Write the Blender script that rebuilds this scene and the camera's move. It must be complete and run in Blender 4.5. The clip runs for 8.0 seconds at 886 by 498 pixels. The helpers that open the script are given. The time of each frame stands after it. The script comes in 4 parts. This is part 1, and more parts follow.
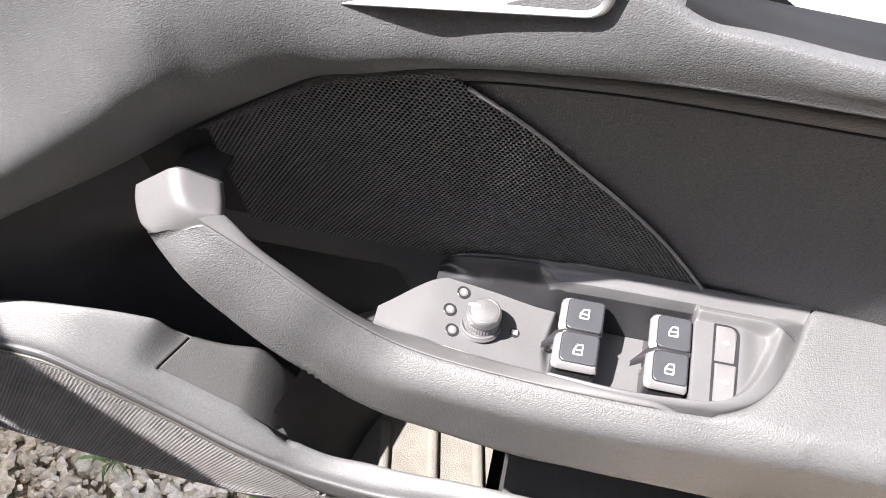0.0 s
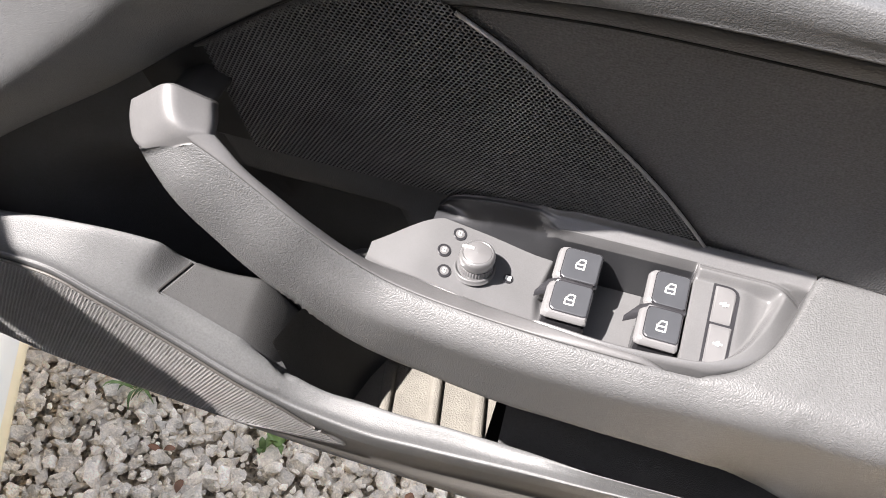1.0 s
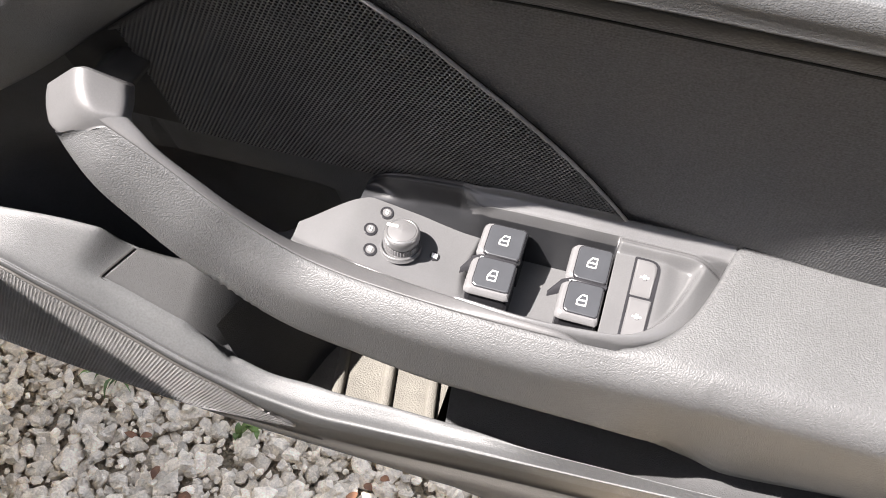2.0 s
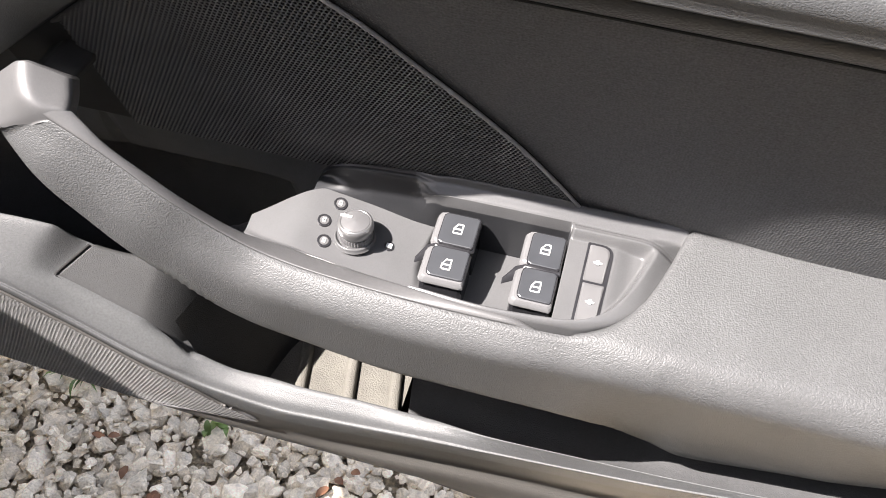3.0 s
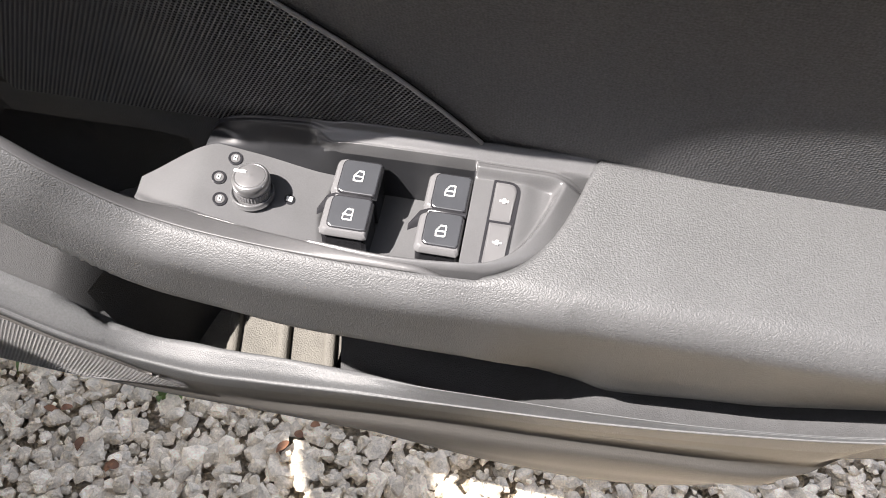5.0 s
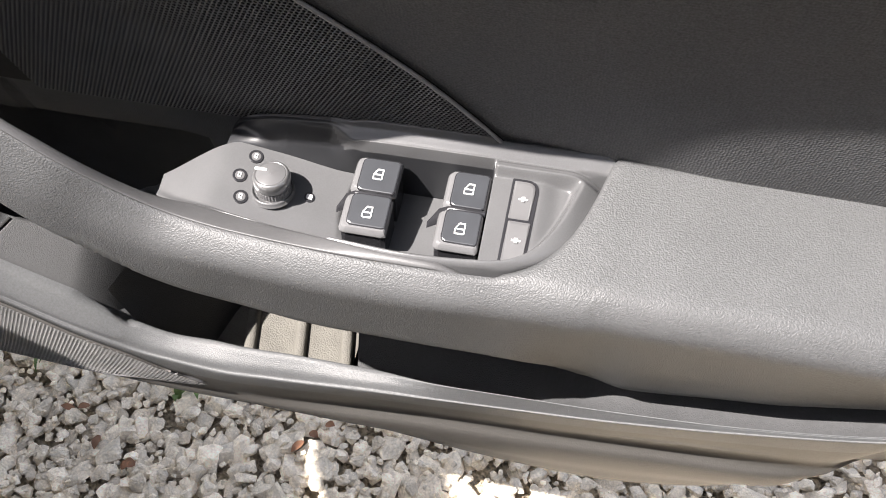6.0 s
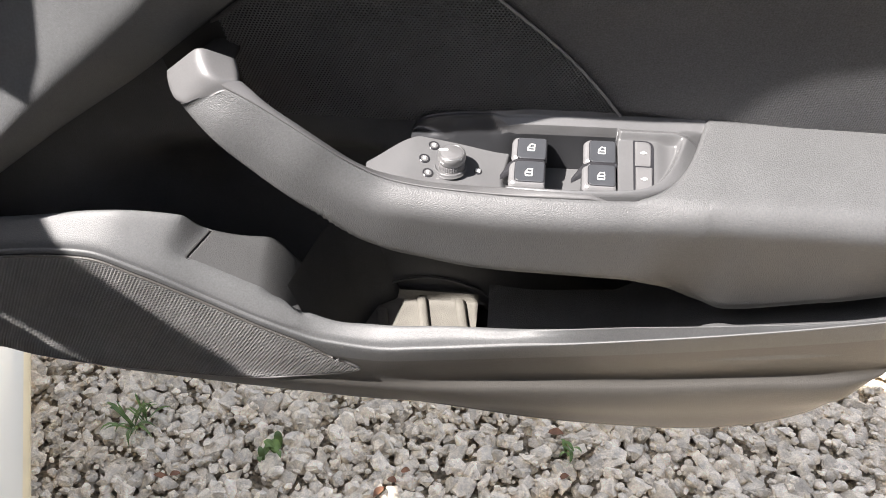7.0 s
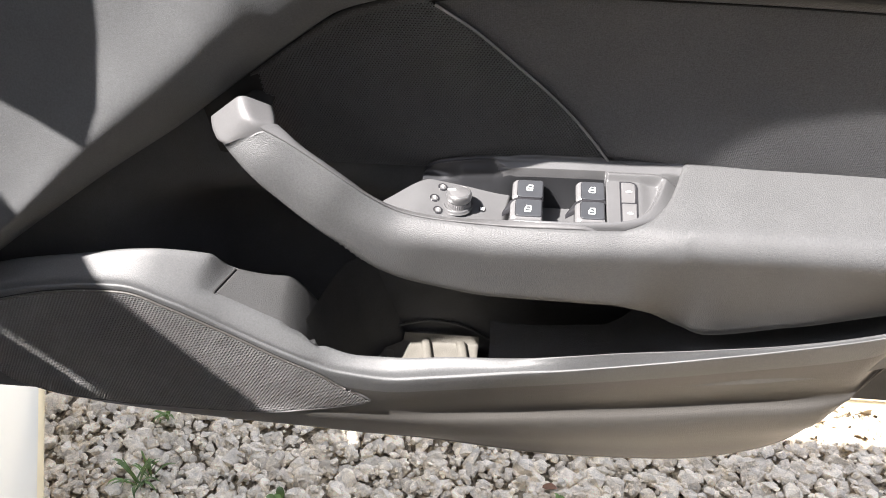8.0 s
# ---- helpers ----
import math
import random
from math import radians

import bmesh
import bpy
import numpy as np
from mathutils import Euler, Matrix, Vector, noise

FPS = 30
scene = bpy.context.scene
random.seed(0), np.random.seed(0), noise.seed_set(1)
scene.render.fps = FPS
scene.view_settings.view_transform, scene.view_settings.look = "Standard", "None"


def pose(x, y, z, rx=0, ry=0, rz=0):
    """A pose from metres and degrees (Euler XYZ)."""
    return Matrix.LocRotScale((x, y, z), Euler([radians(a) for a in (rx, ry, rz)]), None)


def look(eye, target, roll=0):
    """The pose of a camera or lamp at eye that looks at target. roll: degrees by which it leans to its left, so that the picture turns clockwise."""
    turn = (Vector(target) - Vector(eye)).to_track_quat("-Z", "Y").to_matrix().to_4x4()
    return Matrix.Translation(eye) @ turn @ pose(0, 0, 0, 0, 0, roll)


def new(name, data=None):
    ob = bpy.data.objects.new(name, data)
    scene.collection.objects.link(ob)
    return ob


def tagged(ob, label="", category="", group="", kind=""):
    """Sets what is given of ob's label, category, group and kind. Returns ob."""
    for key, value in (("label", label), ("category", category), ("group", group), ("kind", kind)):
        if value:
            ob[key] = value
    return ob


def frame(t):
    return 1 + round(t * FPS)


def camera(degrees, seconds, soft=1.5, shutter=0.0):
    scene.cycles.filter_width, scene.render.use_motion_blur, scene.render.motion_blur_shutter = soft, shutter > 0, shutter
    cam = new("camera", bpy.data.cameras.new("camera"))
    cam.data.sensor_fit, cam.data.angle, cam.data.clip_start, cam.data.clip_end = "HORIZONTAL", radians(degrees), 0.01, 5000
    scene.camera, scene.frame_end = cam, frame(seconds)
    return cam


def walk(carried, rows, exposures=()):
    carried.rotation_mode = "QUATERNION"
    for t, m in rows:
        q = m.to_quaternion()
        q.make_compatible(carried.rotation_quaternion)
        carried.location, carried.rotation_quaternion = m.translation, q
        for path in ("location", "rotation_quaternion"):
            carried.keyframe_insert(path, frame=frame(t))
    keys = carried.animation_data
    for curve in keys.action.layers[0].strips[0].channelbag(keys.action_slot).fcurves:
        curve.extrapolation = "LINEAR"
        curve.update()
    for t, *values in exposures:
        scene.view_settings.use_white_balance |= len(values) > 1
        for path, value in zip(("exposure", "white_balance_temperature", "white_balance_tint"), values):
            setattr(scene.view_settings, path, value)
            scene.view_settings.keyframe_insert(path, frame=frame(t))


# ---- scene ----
cam = camera(52.8, 8.0, soft=1.0)
METRES, EYE, TILT, LEAN, TURN = 0.5, 1.13, -46.0, -2.5, 12.0
ROWS = [
    (0.0, 0, 0, 0, 0, 0, 0),
    (0.2, 0.0257, 0.012, -0.0053, 0.8878, -0.8539, -0.7812),
    (0.5, 0.0473, 0.0128, -0.0128, 2.02, -1.76, -1.68),
    (0.7, 0.0556, 0.0211, -0.017, 2.6616, -2.1769, -2.5715),
    (1.0, 0.0718, 0.0233, -0.0249, 3.79, -2.51, -3.95),
    (1.2, 0.076, 0.0297, -0.0281, 4.2946, -2.3247, -4.8873),
    (1.5, 0.0885, 0.0283, -0.0226, 4.73, -2.82, -4.76),
    (1.8, 0.1345, 0.0232, -0.0226, 4.2789, -3.122, -3.8094),
    (2.0, 0.1637, 0.0262, -0.0289, 4.08, -3.39, -2.87),
    (2.2, 0.1803, 0.0231, -0.0371, 3.5582, -3.2693, -2.0881),
    (3.3, 0.1884, 0.0309, -0.0322, 2.3095, -4.145, -1.7227),
    (3.5, 0.1866, 0.0354, -0.0331, 2.27, -4.55, -1.43),
    (4.0, 0.2388, 0.0614, -0.0269, 1.71, -6.04, 0.71),
    (4.5, 0.2631, 0.0767, -0.0277, 0.8, -7.44, 2.26),
    (4.7, 0.263, 0.0765, -0.0279, 0.2875, -7.5909, 2.4078),
    (5.8, 0.2548, 0.0671, -0.034, 0.744, -7.6578, 2.0473),
    (6.0, 0.2544, 0.0679, -0.0342, 1.15, -7.38, 2.22),
    (6.2, 0.2104, 0.0354, -0.0584, 1.1176, -6.5177, 2.6088),
    (6.5, 0.0801, -0.0742, -0.1222, 0.39, -3.95, 4.07),
    (6.7, 0.0082, -0.1616, -0.1927, -0.0506, -0.9785, 5.1138),
    (7.0, -0.0234, -0.2542, -0.2542, -1.68, 2.08, 6.47),
    (7.2, -0.0381, -0.299, -0.2965, -2.5371, 4.4477, 7.3074),
    (7.5, -0.0431, -0.3463, -0.3235, -3.07, 6.04, 7.37),
    (8.0, -0.0769, -0.3938, -0.362, -2.61, 8.07, 6.48),
]
walk(cam, [(t, pose(0, 0, EYE, TILT, LEAN, TURN) @ pose(METRES * x, METRES * y, METRES * z, 90 + pitch, roll, yaw)) for t, x, y, z, yaw, pitch, roll in ROWS],
     [(0.0, 2.2, 6500, 17), (0.5, 1.97, 6550, 16), (2.0, 1.95, 6600, 15), (4.0, 1.69, 6600, 15), (4.5, 1.63, 6600, 15), (6.0, 1.59, 6550, 14), (7.0, 1.75, 6550, 14), (8.0, 1.96, 6500, 14)])

# ---- world and sun ----
TO_SUN = Vector((-0.605, -0.34, 1.0)).normalized()
world = bpy.data.worlds.new("sky")
scene.world = world
world.use_nodes = True
wn = world.node_tree
sky = wn.nodes.new("ShaderNodeTexSky")
sky.sky_type, sky.sun_disc = "NISHITA", False
sky.sun_elevation = math.asin(TO_SUN.z)
sky.sun_rotation = math.atan2(TO_SUN.x, TO_SUN.y)
haze = wn.nodes.new("ShaderNodeHueSaturation")
haze.inputs["Saturation"].default_value = 0.5
wn.links.new(sky.outputs[0], haze.inputs["Color"])
wn.links.new(haze.outputs[0], wn.nodes["Background"].inputs["Color"])
wn.nodes["Background"].inputs["Strength"].default_value = 0.11
sun = new("sun", bpy.data.lights.new("sun", "SUN"))
sun.data.energy, sun.data.angle, sun.data.color = 5.2, radians(0.6), (1.0, 0.96, 0.9)
sun.matrix_world = look(TO_SUN * 5, (0, 0, 0))


# ---- materials ----
def material(name, color, rough=0.6, metal=0.0, spots=(), bump=(), spec=0.5, tint=0.0):
    """spots: (scale, strength) of lightness variation; bump: (kind, scale, height in metres)."""
    m = bpy.data.materials.new(name)
    m.use_nodes = True
    t = m.node_tree
    b = t.nodes["Principled BSDF"]
    b.inputs["Roughness"].default_value, b.inputs["Metallic"].default_value = rough, metal
    b.inputs["Specular IOR Level"].default_value = spec
    co = t.nodes.new("ShaderNodeTexCoord").outputs["Object"]
    col = t.nodes.new("ShaderNodeRGB").outputs[0]
    col.default_value = (*color, 1)
    for scale, strength in spots:
        n = t.nodes.new("ShaderNodeTexNoise")
        n.inputs["Scale"].default_value, n.inputs["Detail"].default_value = scale, 4
        t.links.new(co, n.inputs["Vector"])
        r = t.nodes.new("ShaderNodeMapRange")
        r.inputs["From Min"].default_value, r.inputs["From Max"].default_value = 0.3, 0.7
        r.inputs["To Min"].default_value, r.inputs["To Max"].default_value = 1 - strength, 1 + strength
        t.links.new(n.outputs["Fac"], r.inputs["Value"])
        mul = t.nodes.new("ShaderNodeVectorMath")
        mul.operation = "SCALE"
        t.links.new(col, mul.inputs[0])
        t.links.new(r.outputs[0], mul.inputs["Scale"])
        col = mul.outputs[0]
    if tint:
        info = t.nodes.new("ShaderNodeObjectInfo")
        r = t.nodes.new("ShaderNodeMapRange")
        r.inputs["To Min"].default_value, r.inputs["To Max"].default_value = 1 - tint, 1 + tint
        t.links.new(info.outputs["Random"], r.inputs["Value"])
        mul = t.nodes.new("ShaderNodeVectorMath")
        mul.operation = "SCALE"
        t.links.new(col, mul.inputs[0])
        t.links.new(r.outputs[0], mul.inputs["Scale"])
        col = mul.outputs[0]
    t.links.new(col, b.inputs["Base Color"])
    normal = None
    for kind, scale, height in bump:
        if kind == "noise":
            n = t.nodes.new("ShaderNodeTexNoise")
            n.inputs["Scale"].default_value, n.inputs["Detail"].default_value = scale, 3
            out = n.outputs["Fac"]
        else:
            n = t.nodes.new("ShaderNodeTexVoronoi")
            n.feature = "SMOOTH_F1" if kind == "cells" else "F1"
            if kind == "weave":
                n.voronoi_dimensions = "2D"
                n.inputs["Randomness"].default_value = 0.5
            n.inputs["Scale"].default_value = scale
            out = n.outputs["Distance"]
        v = co
        if kind == "weave":
            axes, flat = t.nodes.new("ShaderNodeSeparateXYZ"), t.nodes.new("ShaderNodeCombineXYZ")
            t.links.new(co, axes.inputs[0])
            t.links.new(axes.outputs["X"], flat.inputs["X"])
            t.links.new(axes.outputs["Z"], flat.inputs["Y"])
            v = flat.outputs[0]
        if kind == "cells":
            warp = t.nodes.new("ShaderNodeTexNoise")
            warp.inputs["Scale"].default_value = scale * 0.4
            t.links.new(co, warp.inputs["Vector"])
            mix = t.nodes.new("ShaderNodeVectorMath")
            mix.operation = "MULTIPLY_ADD"
            t.links.new(warp.outputs["Color"], mix.inputs[0])
            mix.inputs[1].default_value = (0.25 / scale,) * 3
            t.links.new(co, mix.inputs[2])
            long = t.nodes.new("ShaderNodeVectorMath")
            long.operation = "MULTIPLY"
            long.inputs[1].default_value = (0.9, 1.0, 1.1)
            t.links.new(mix.outputs[0], long.inputs[0])
            v = long.outputs[0]
        t.links.new(v, n.inputs["Vector"])
        k = t.nodes.new("ShaderNodeBump")
        k.invert = kind == "cells"
        k.inputs["Distance"].default_value = height
        t.links.new(out, k.inputs["Height"])
        if normal:
            t.links.new(normal, k.inputs["Normal"])
        normal = k.outputs[0]
    if normal:
        t.links.new(normal, b.inputs["Normal"])
    return m


LEATHER = material("grained grey leatherette", (0.091, 0.093, 0.095), 0.5, spots=((30, 0.05), (700, 0.14)), bump=(("cells", 1300, 0.0003), ("noise", 2600, 0.00007)))
GRAIN = material("grained grey plastic", (0.094, 0.097, 0.1), 0.5, spots=((25, 0.06), (650, 0.14)), bump=(("cells", 1500, 0.00023), ("noise", 2600, 0.00007)))
SOFT = material("smooth dark grey plastic", (0.055, 0.054, 0.053), 0.45, spots=((20, 0.1), (300, 0.06)), bump=(("cells", 900, 0.0003),))
# darker than the rim's plastic to stand in for shade on the front
LOWER = material("grey moulded plastic with shade in its colour", (0.063, 0.06, 0.056), 0.5, spots=((12, 0.06), (400, 0.06)), bump=(("cells", 900, 0.0002),))
# the grained grey plastic again, darkened for the ledge's dimmer light
PAD = material("grained grey ledge plastic with shade in its colour", (0.055, 0.056, 0.057), 0.5, spots=((25, 0.1), (500, 0.1)), bump=(("cells", 1500, 0.00025),))
# a darker copy of the grained grey plastic, for parts deep in shade
CAVITY = material("grained grey plastic with shade in its colour", (0.066, 0.067, 0.069), 0.65, spots=((25, 0.12), (500, 0.08)), bump=(("cells", 1400, 0.00025),), spec=0.3)
FABRIC = material("dark woven fabric", (0.134, 0.136, 0.141), 0.9, spots=((8, 0.1), (900, 0.2)), bump=(("weave", 640, 0.0005),), spec=0.25)
MESH_DARK = material("black speaker mesh plastic", (0.088, 0.091, 0.097), 0.36, spots=((40, 0.1),))
BACKING = material("black felt backing", (0.02, 0.02, 0.02), 0.95, spots=((60, 0.2),))
BEAD = material("light grey plastic bead", (0.24, 0.24, 0.245), 0.4, spots=((40, 0.1),))
GRILLE = material("dark grey grille plastic", (0.2, 0.2, 0.2), 0.45, spots=((40, 0.1),))
SATIN = material("satin grey plastic", (0.105, 0.105, 0.107), 0.4, spots=((40, 0.05), (900, 0.05)), bump=(("noise", 2500, 0.00008),))
PLATE = material("satin anthracite switch panel plastic", (0.108, 0.109, 0.112), 0.27, spots=((35, 0.06), (1500, 0.06)), bump=(("noise", 3000, 0.00006),))
# near-black copy of the panel plastic, for the wall in the trim's shadow
SHADED_PLATE = material("switch panel plastic with shade in its colour", (0.03, 0.031, 0.034), 0.32, spots=((50, 0.1), (1200, 0.06)), bump=(("noise", 3000, 0.00005),))
SILVER = material("satin silver plastic", (0.3, 0.3, 0.305), 0.28, 0.7, spots=((80, 0.05),))
SWITCH_BODY = material("light satin switch plastic", (0.15, 0.15, 0.154), 0.22, spots=((60, 0.05), (1500, 0.05)))
SWITCH = material("dark grey switch face", (0.046, 0.049, 0.055), 0.33, spots=((80, 0.08),))
WHITE = material("white print", (0.85, 0.85, 0.85), 0.5, spots=((300, 0.05),))
BUTTON = material("grey lock button", (0.13, 0.13, 0.133), 0.33, spots=((80, 0.05),))
GLOSS = material("black gloss plastic", (0.025, 0.025, 0.028), 0.2, spots=((50, 0.2),))
# grey plastic made lighter and beige, for dust and for direct sun
MAT = material("dusty grey ribbed plastic with sunlight in its colour", (0.125, 0.119, 0.104), 0.7, spots=((60, 0.12), (700, 0.1)), bump=(("cells", 900, 0.0005),))
RUBBER = material("black window seal rubber", (0.014, 0.015, 0.017), 0.7, spots=((30, 0.15),), spec=0.25)
PAINT = material("white car paint", (0.68, 0.67, 0.62), 0.18, spots=((3, 0.02),), spec=0.6)
SILL_EDGE = material("cream dusty sill paint", (0.72, 0.62, 0.42), 0.4, spots=((20, 0.08),))
STONE = material("crushed grey limestone", (0.82, 0.73, 0.595), 0.85, spots=((1.2, 0.25), (8, 0.15)), bump=(("noise", 6, 0.003),), tint=0.22)
def by_island(m, tint):
    """Lets each loose piece of a joined mesh differ in lightness."""
    t = m.node_tree
    b = t.nodes["Principled BSDF"]
    col = b.inputs["Base Color"].links[0].from_socket
    geo = t.nodes.new("ShaderNodeNewGeometry")
    r = t.nodes.new("ShaderNodeMapRange")
    r.inputs["To Min"].default_value, r.inputs["To Max"].default_value = 1 - tint, 1 + tint
    t.links.new(geo.outputs["Random Per Island"], r.inputs["Value"])
    mul = t.nodes.new("ShaderNodeVectorMath")
    mul.operation = "SCALE"
    t.links.new(col, mul.inputs[0])
    t.links.new(r.outputs[0], mul.inputs["Scale"])
    t.links.new(mul.outputs[0], b.inputs["Base Color"])
    return m


STONE_MIX = by_island(material("crushed grey limestone pieces", (0.82, 0.73, 0.595), 0.85, spots=((60, 0.25), (400, 0.15)), bump=(("noise", 350, 0.003),)), 0.22)
SOIL = material("gravel fines", (0.47, 0.39, 0.28), 0.95, spots=((6, 0.2), (120, 0.5)), bump=(("chips", 70, 0.02), ("noise", 300, 0.004)))
CLAD = material("cream painted cladding", (0.72, 0.66, 0.52), 0.6, spots=((4, 0.06), (60, 0.06)), bump=(("noise", 200, 0.0006),))
# for the unseen walls that keep fill light off the door
DARKWALL = material("dark light-blocking wall", (0.05, 0.04, 0.032), 0.8, spots=((5, 0.2), (60, 0.15)), bump=(("noise", 40, 0.004),))
LEAF = material("fresh green leaf", (0.13, 0.2, 0.05), 0.55, spots=((90, 0.25),), tint=0.3)
DRY = material("dry rust brown leaf", (0.2, 0.095, 0.05), 0.75, spots=((90, 0.3),), tint=0.3)


# ---- mesh helpers ----
def curve_at(table, x):
    """Smooth value between the rows (x, value) of a short table."""
    xs, ys = [r[0] for r in table], [r[1] for r in table]
    if x <= xs[0]:
        return ys[0]
    if x >= xs[-1]:
        return ys[-1]
    i = max(k for k in range(len(xs) - 1) if xs[k] <= x)
    h = xs[i + 1] - xs[i]
    s = [(ys[k + 1] - ys[k]) / (xs[k + 1] - xs[k]) for k in range(len(xs) - 1)]

    def slope(k):
        if k == 0:
            return s[0]
        if k == len(xs) - 1:
            return s[-1]
        return 0.0 if s[k - 1] * s[k] <= 0 else 2 * s[k - 1] * s[k] / (s[k - 1] + s[k])
    t = (x - xs[i]) / h
    return ((1 + 2 * t) * (1 - t) ** 2 * ys[i] + t * (1 - t) ** 2 * h * slope(i) + t * t * (3 - 2 * t) * ys[i + 1] + t * t * (t - 1) * h * slope(i + 1))


def spline(points, n):
    """n points along a smooth curve through the given ones."""
    p = [Vector(q) for q in points]
    p = [2 * p[0] - p[1], *p, 2 * p[-1] - p[-2]]
    out = []
    for k in range(n):
        u = k / (n - 1) * (len(p) - 3)
        i = min(int(u), len(p) - 4)
        t = u - i
        a, b, c, d = p[i:i + 4]
        out.append(0.5 * ((2 * b) + (c - a) * t + (2 * a - 5 * b + 4 * c - d) * t * t + (3 * b - a - 3 * c + d) * t ** 3))
    return out


def sheet(rows, closed=False, caps=False):
    """Vertices and faces of a grid of points; closed joins each row's ends; caps fills the first and last rows."""
    n, m = len(rows), len(rows[0])
    verts = [tuple(p) for r in rows for p in r]
    faces = []
    for i in range(n - 1):
        for j in range(m if closed else m - 1):
            k = (j + 1) % m
            faces.append((i * m + j, i * m + k, (i + 1) * m + k, (i + 1) * m + j))
    if caps:
        faces += [tuple(range(m)), tuple(range((n - 1) * m, n * m))[::-1]]
    return verts, faces


def join(*pieces):
    verts, faces = [], []
    for v, f in pieces:
        k = len(verts)
        verts += list(v)
        faces += [tuple(i + k for i in q) for q in f]
    return verts, faces


def box(lo, hi):
    (a, b, c), (d, e, f) = lo, hi
    v = [(a, b, c), (d, b, c), (d, e, c), (a, e, c), (a, b, f), (d, b, f), (d, e, f), (a, e, f)]
    return v, [(0, 3, 2, 1), (4, 5, 6, 7), (0, 1, 5, 4), (1, 2, 6, 5), (2, 3, 7, 6), (3, 0, 4, 7)]


def tube(points, radius, sides=8):
    rows = []
    for i, p in enumerate(points):
        d = (points[min(i + 1, len(points) - 1)] - points[max(i - 1, 0)]).normalized()
        s = d.cross(Vector((0, 1, 0.01))).normalized()
        u = s.cross(d)
        rows.append([p + radius * (math.cos(a) * s + math.sin(a) * u) for a in (2 * math.pi * k / sides for k in range(sides))])
    return sheet(rows, True, True)


def lathe(profile, centre, sides=40, ripple=0.0):
    rows = []
    for r, z in profile:
        rows.append([(centre[0] + (r + ripple * (k % 2)) * math.cos(2 * math.pi * k / sides), centre[1] + (r + ripple * (k % 2)) * math.sin(2 * math.pi * k / sides), centre[2] + z) for k in range(sides)])
    return sheet(rows, True, True)


def mesh_of(name, vf, mats, smooth=True, slot=None):
    me = bpy.data.meshes.new(name)
    me.from_pydata([tuple(v) for v in vf[0]], [], vf[1])
    for m in mats if isinstance(mats, (list, tuple)) else [mats]:
        me.materials.append(m)
    if smooth:
        me.polygons.foreach_set("use_smooth", [True] * len(me.polygons))
    if slot:
        me.polygons.foreach_set("material_index", slot)
    me.update()
    return me


def part(name, vf, mats, parent, label="", smooth=True, bevel=0.0, slot=None, sharp=0.0):
    ob = new(name, mesh_of(name, vf, mats, smooth, slot))
    ob.parent = parent
    if bevel:
        b = ob.modifiers.new("bevel", "BEVEL")
        b.width, b.segments, b.limit_method, b.angle_limit = bevel, 3, "ANGLE", radians(35)
        b.harden_normals = False
    if label:
        ob["label"] = label
    return ob


def thing(name, label, category, place=(0, 0, 0), group="", kind=""):
    return tagged(new(name), label, category, group, kind)


def smooth01(t):
    t = min(max(t, 0.0), 1.0)
    return t * t * (3 - 2 * t)


def span(a, b, n):
    return [a + (b - a) * k / (n - 1) for k in range(n)]


# ---- the ground ----
def ground_sheet():
    rows = []
    for y in (-60, -8, -2, -1, 0, 0.3, 0.6, 0.82, 1.2, 3, 10, 60):
        rows.append([(x, y, 0.0) for x in (-60, -8, -2, -1, -0.5, 0, 0.5, 1, 2, 8, 60)])
    ob = new("ground", mesh_of("ground", sheet(rows), SOIL))
    return tagged(ob, "dark earthy fines under loose grey gravel", "ground", kind="structure")


ground = ground_sheet()

# ---- the door ----
door = thing("car", "white car with its grey and black trimmed door open", "car")


def panel_y(z, x=0.0):
    """Depth of the leaning upper panel."""
    a, b = 0.371 - 0.36 * (z - 0.745), 0.3625 - 0.30 * (z - 0.745)
    low = 0.006 * min(max((x - 0.08) / 0.32, 0.0), 1.0) * smooth01((0.86 - z) / 0.1)
    return a + (b - a) * smooth01((x - 0.08) / 0.14) - low


# line of the speaker mesh's slanting edge, and of the trim's lower border
DIAGONAL = [(-0.05, 0.908), (-0.018, 0.883), (0.006, 0.859), (0.033, 0.831), (0.056, 0.804), (0.076, 0.776), (0.096, 0.745)]
BORDER = [(-0.56, 0.345, 0.545), (-0.468, 0.345, 0.629), (-0.344, 0.349, 0.721), (-0.257, 0.351, 0.78), (-0.192, 0.341, 0.833), (-0.134, 0.324, 0.88), (-0.104, 0.317, 0.899),
          (-0.048, 0.309, 0.916), (-0.007, 0.306, 0.922), (0.037, 0.305, 0.9245), (0.116, 0.305, 0.923), (0.25, 0.308, 0.918), (0.46, 0.312, 0.906)]


# upper fabric panel
def border_z(x):
    return curve_at([(p[0], p[2]) for p in BORDER], x)


def fabric():
    rows = []
    for x in span(-0.24, 0.46, 80):
        rows.append([(x, panel_y(z, x) + 0.0022, z) for z in span(0.735, border_z(x) + 0.001, 24)])
    front = sheet(rows)
    back = sheet([[(x, y + 0.012, z) for x, y, z in r][::-1] for r in rows])
    return join(front, back)


part("fabric_panel", fabric(), FABRIC, door, "dark charcoal woven upper panel")

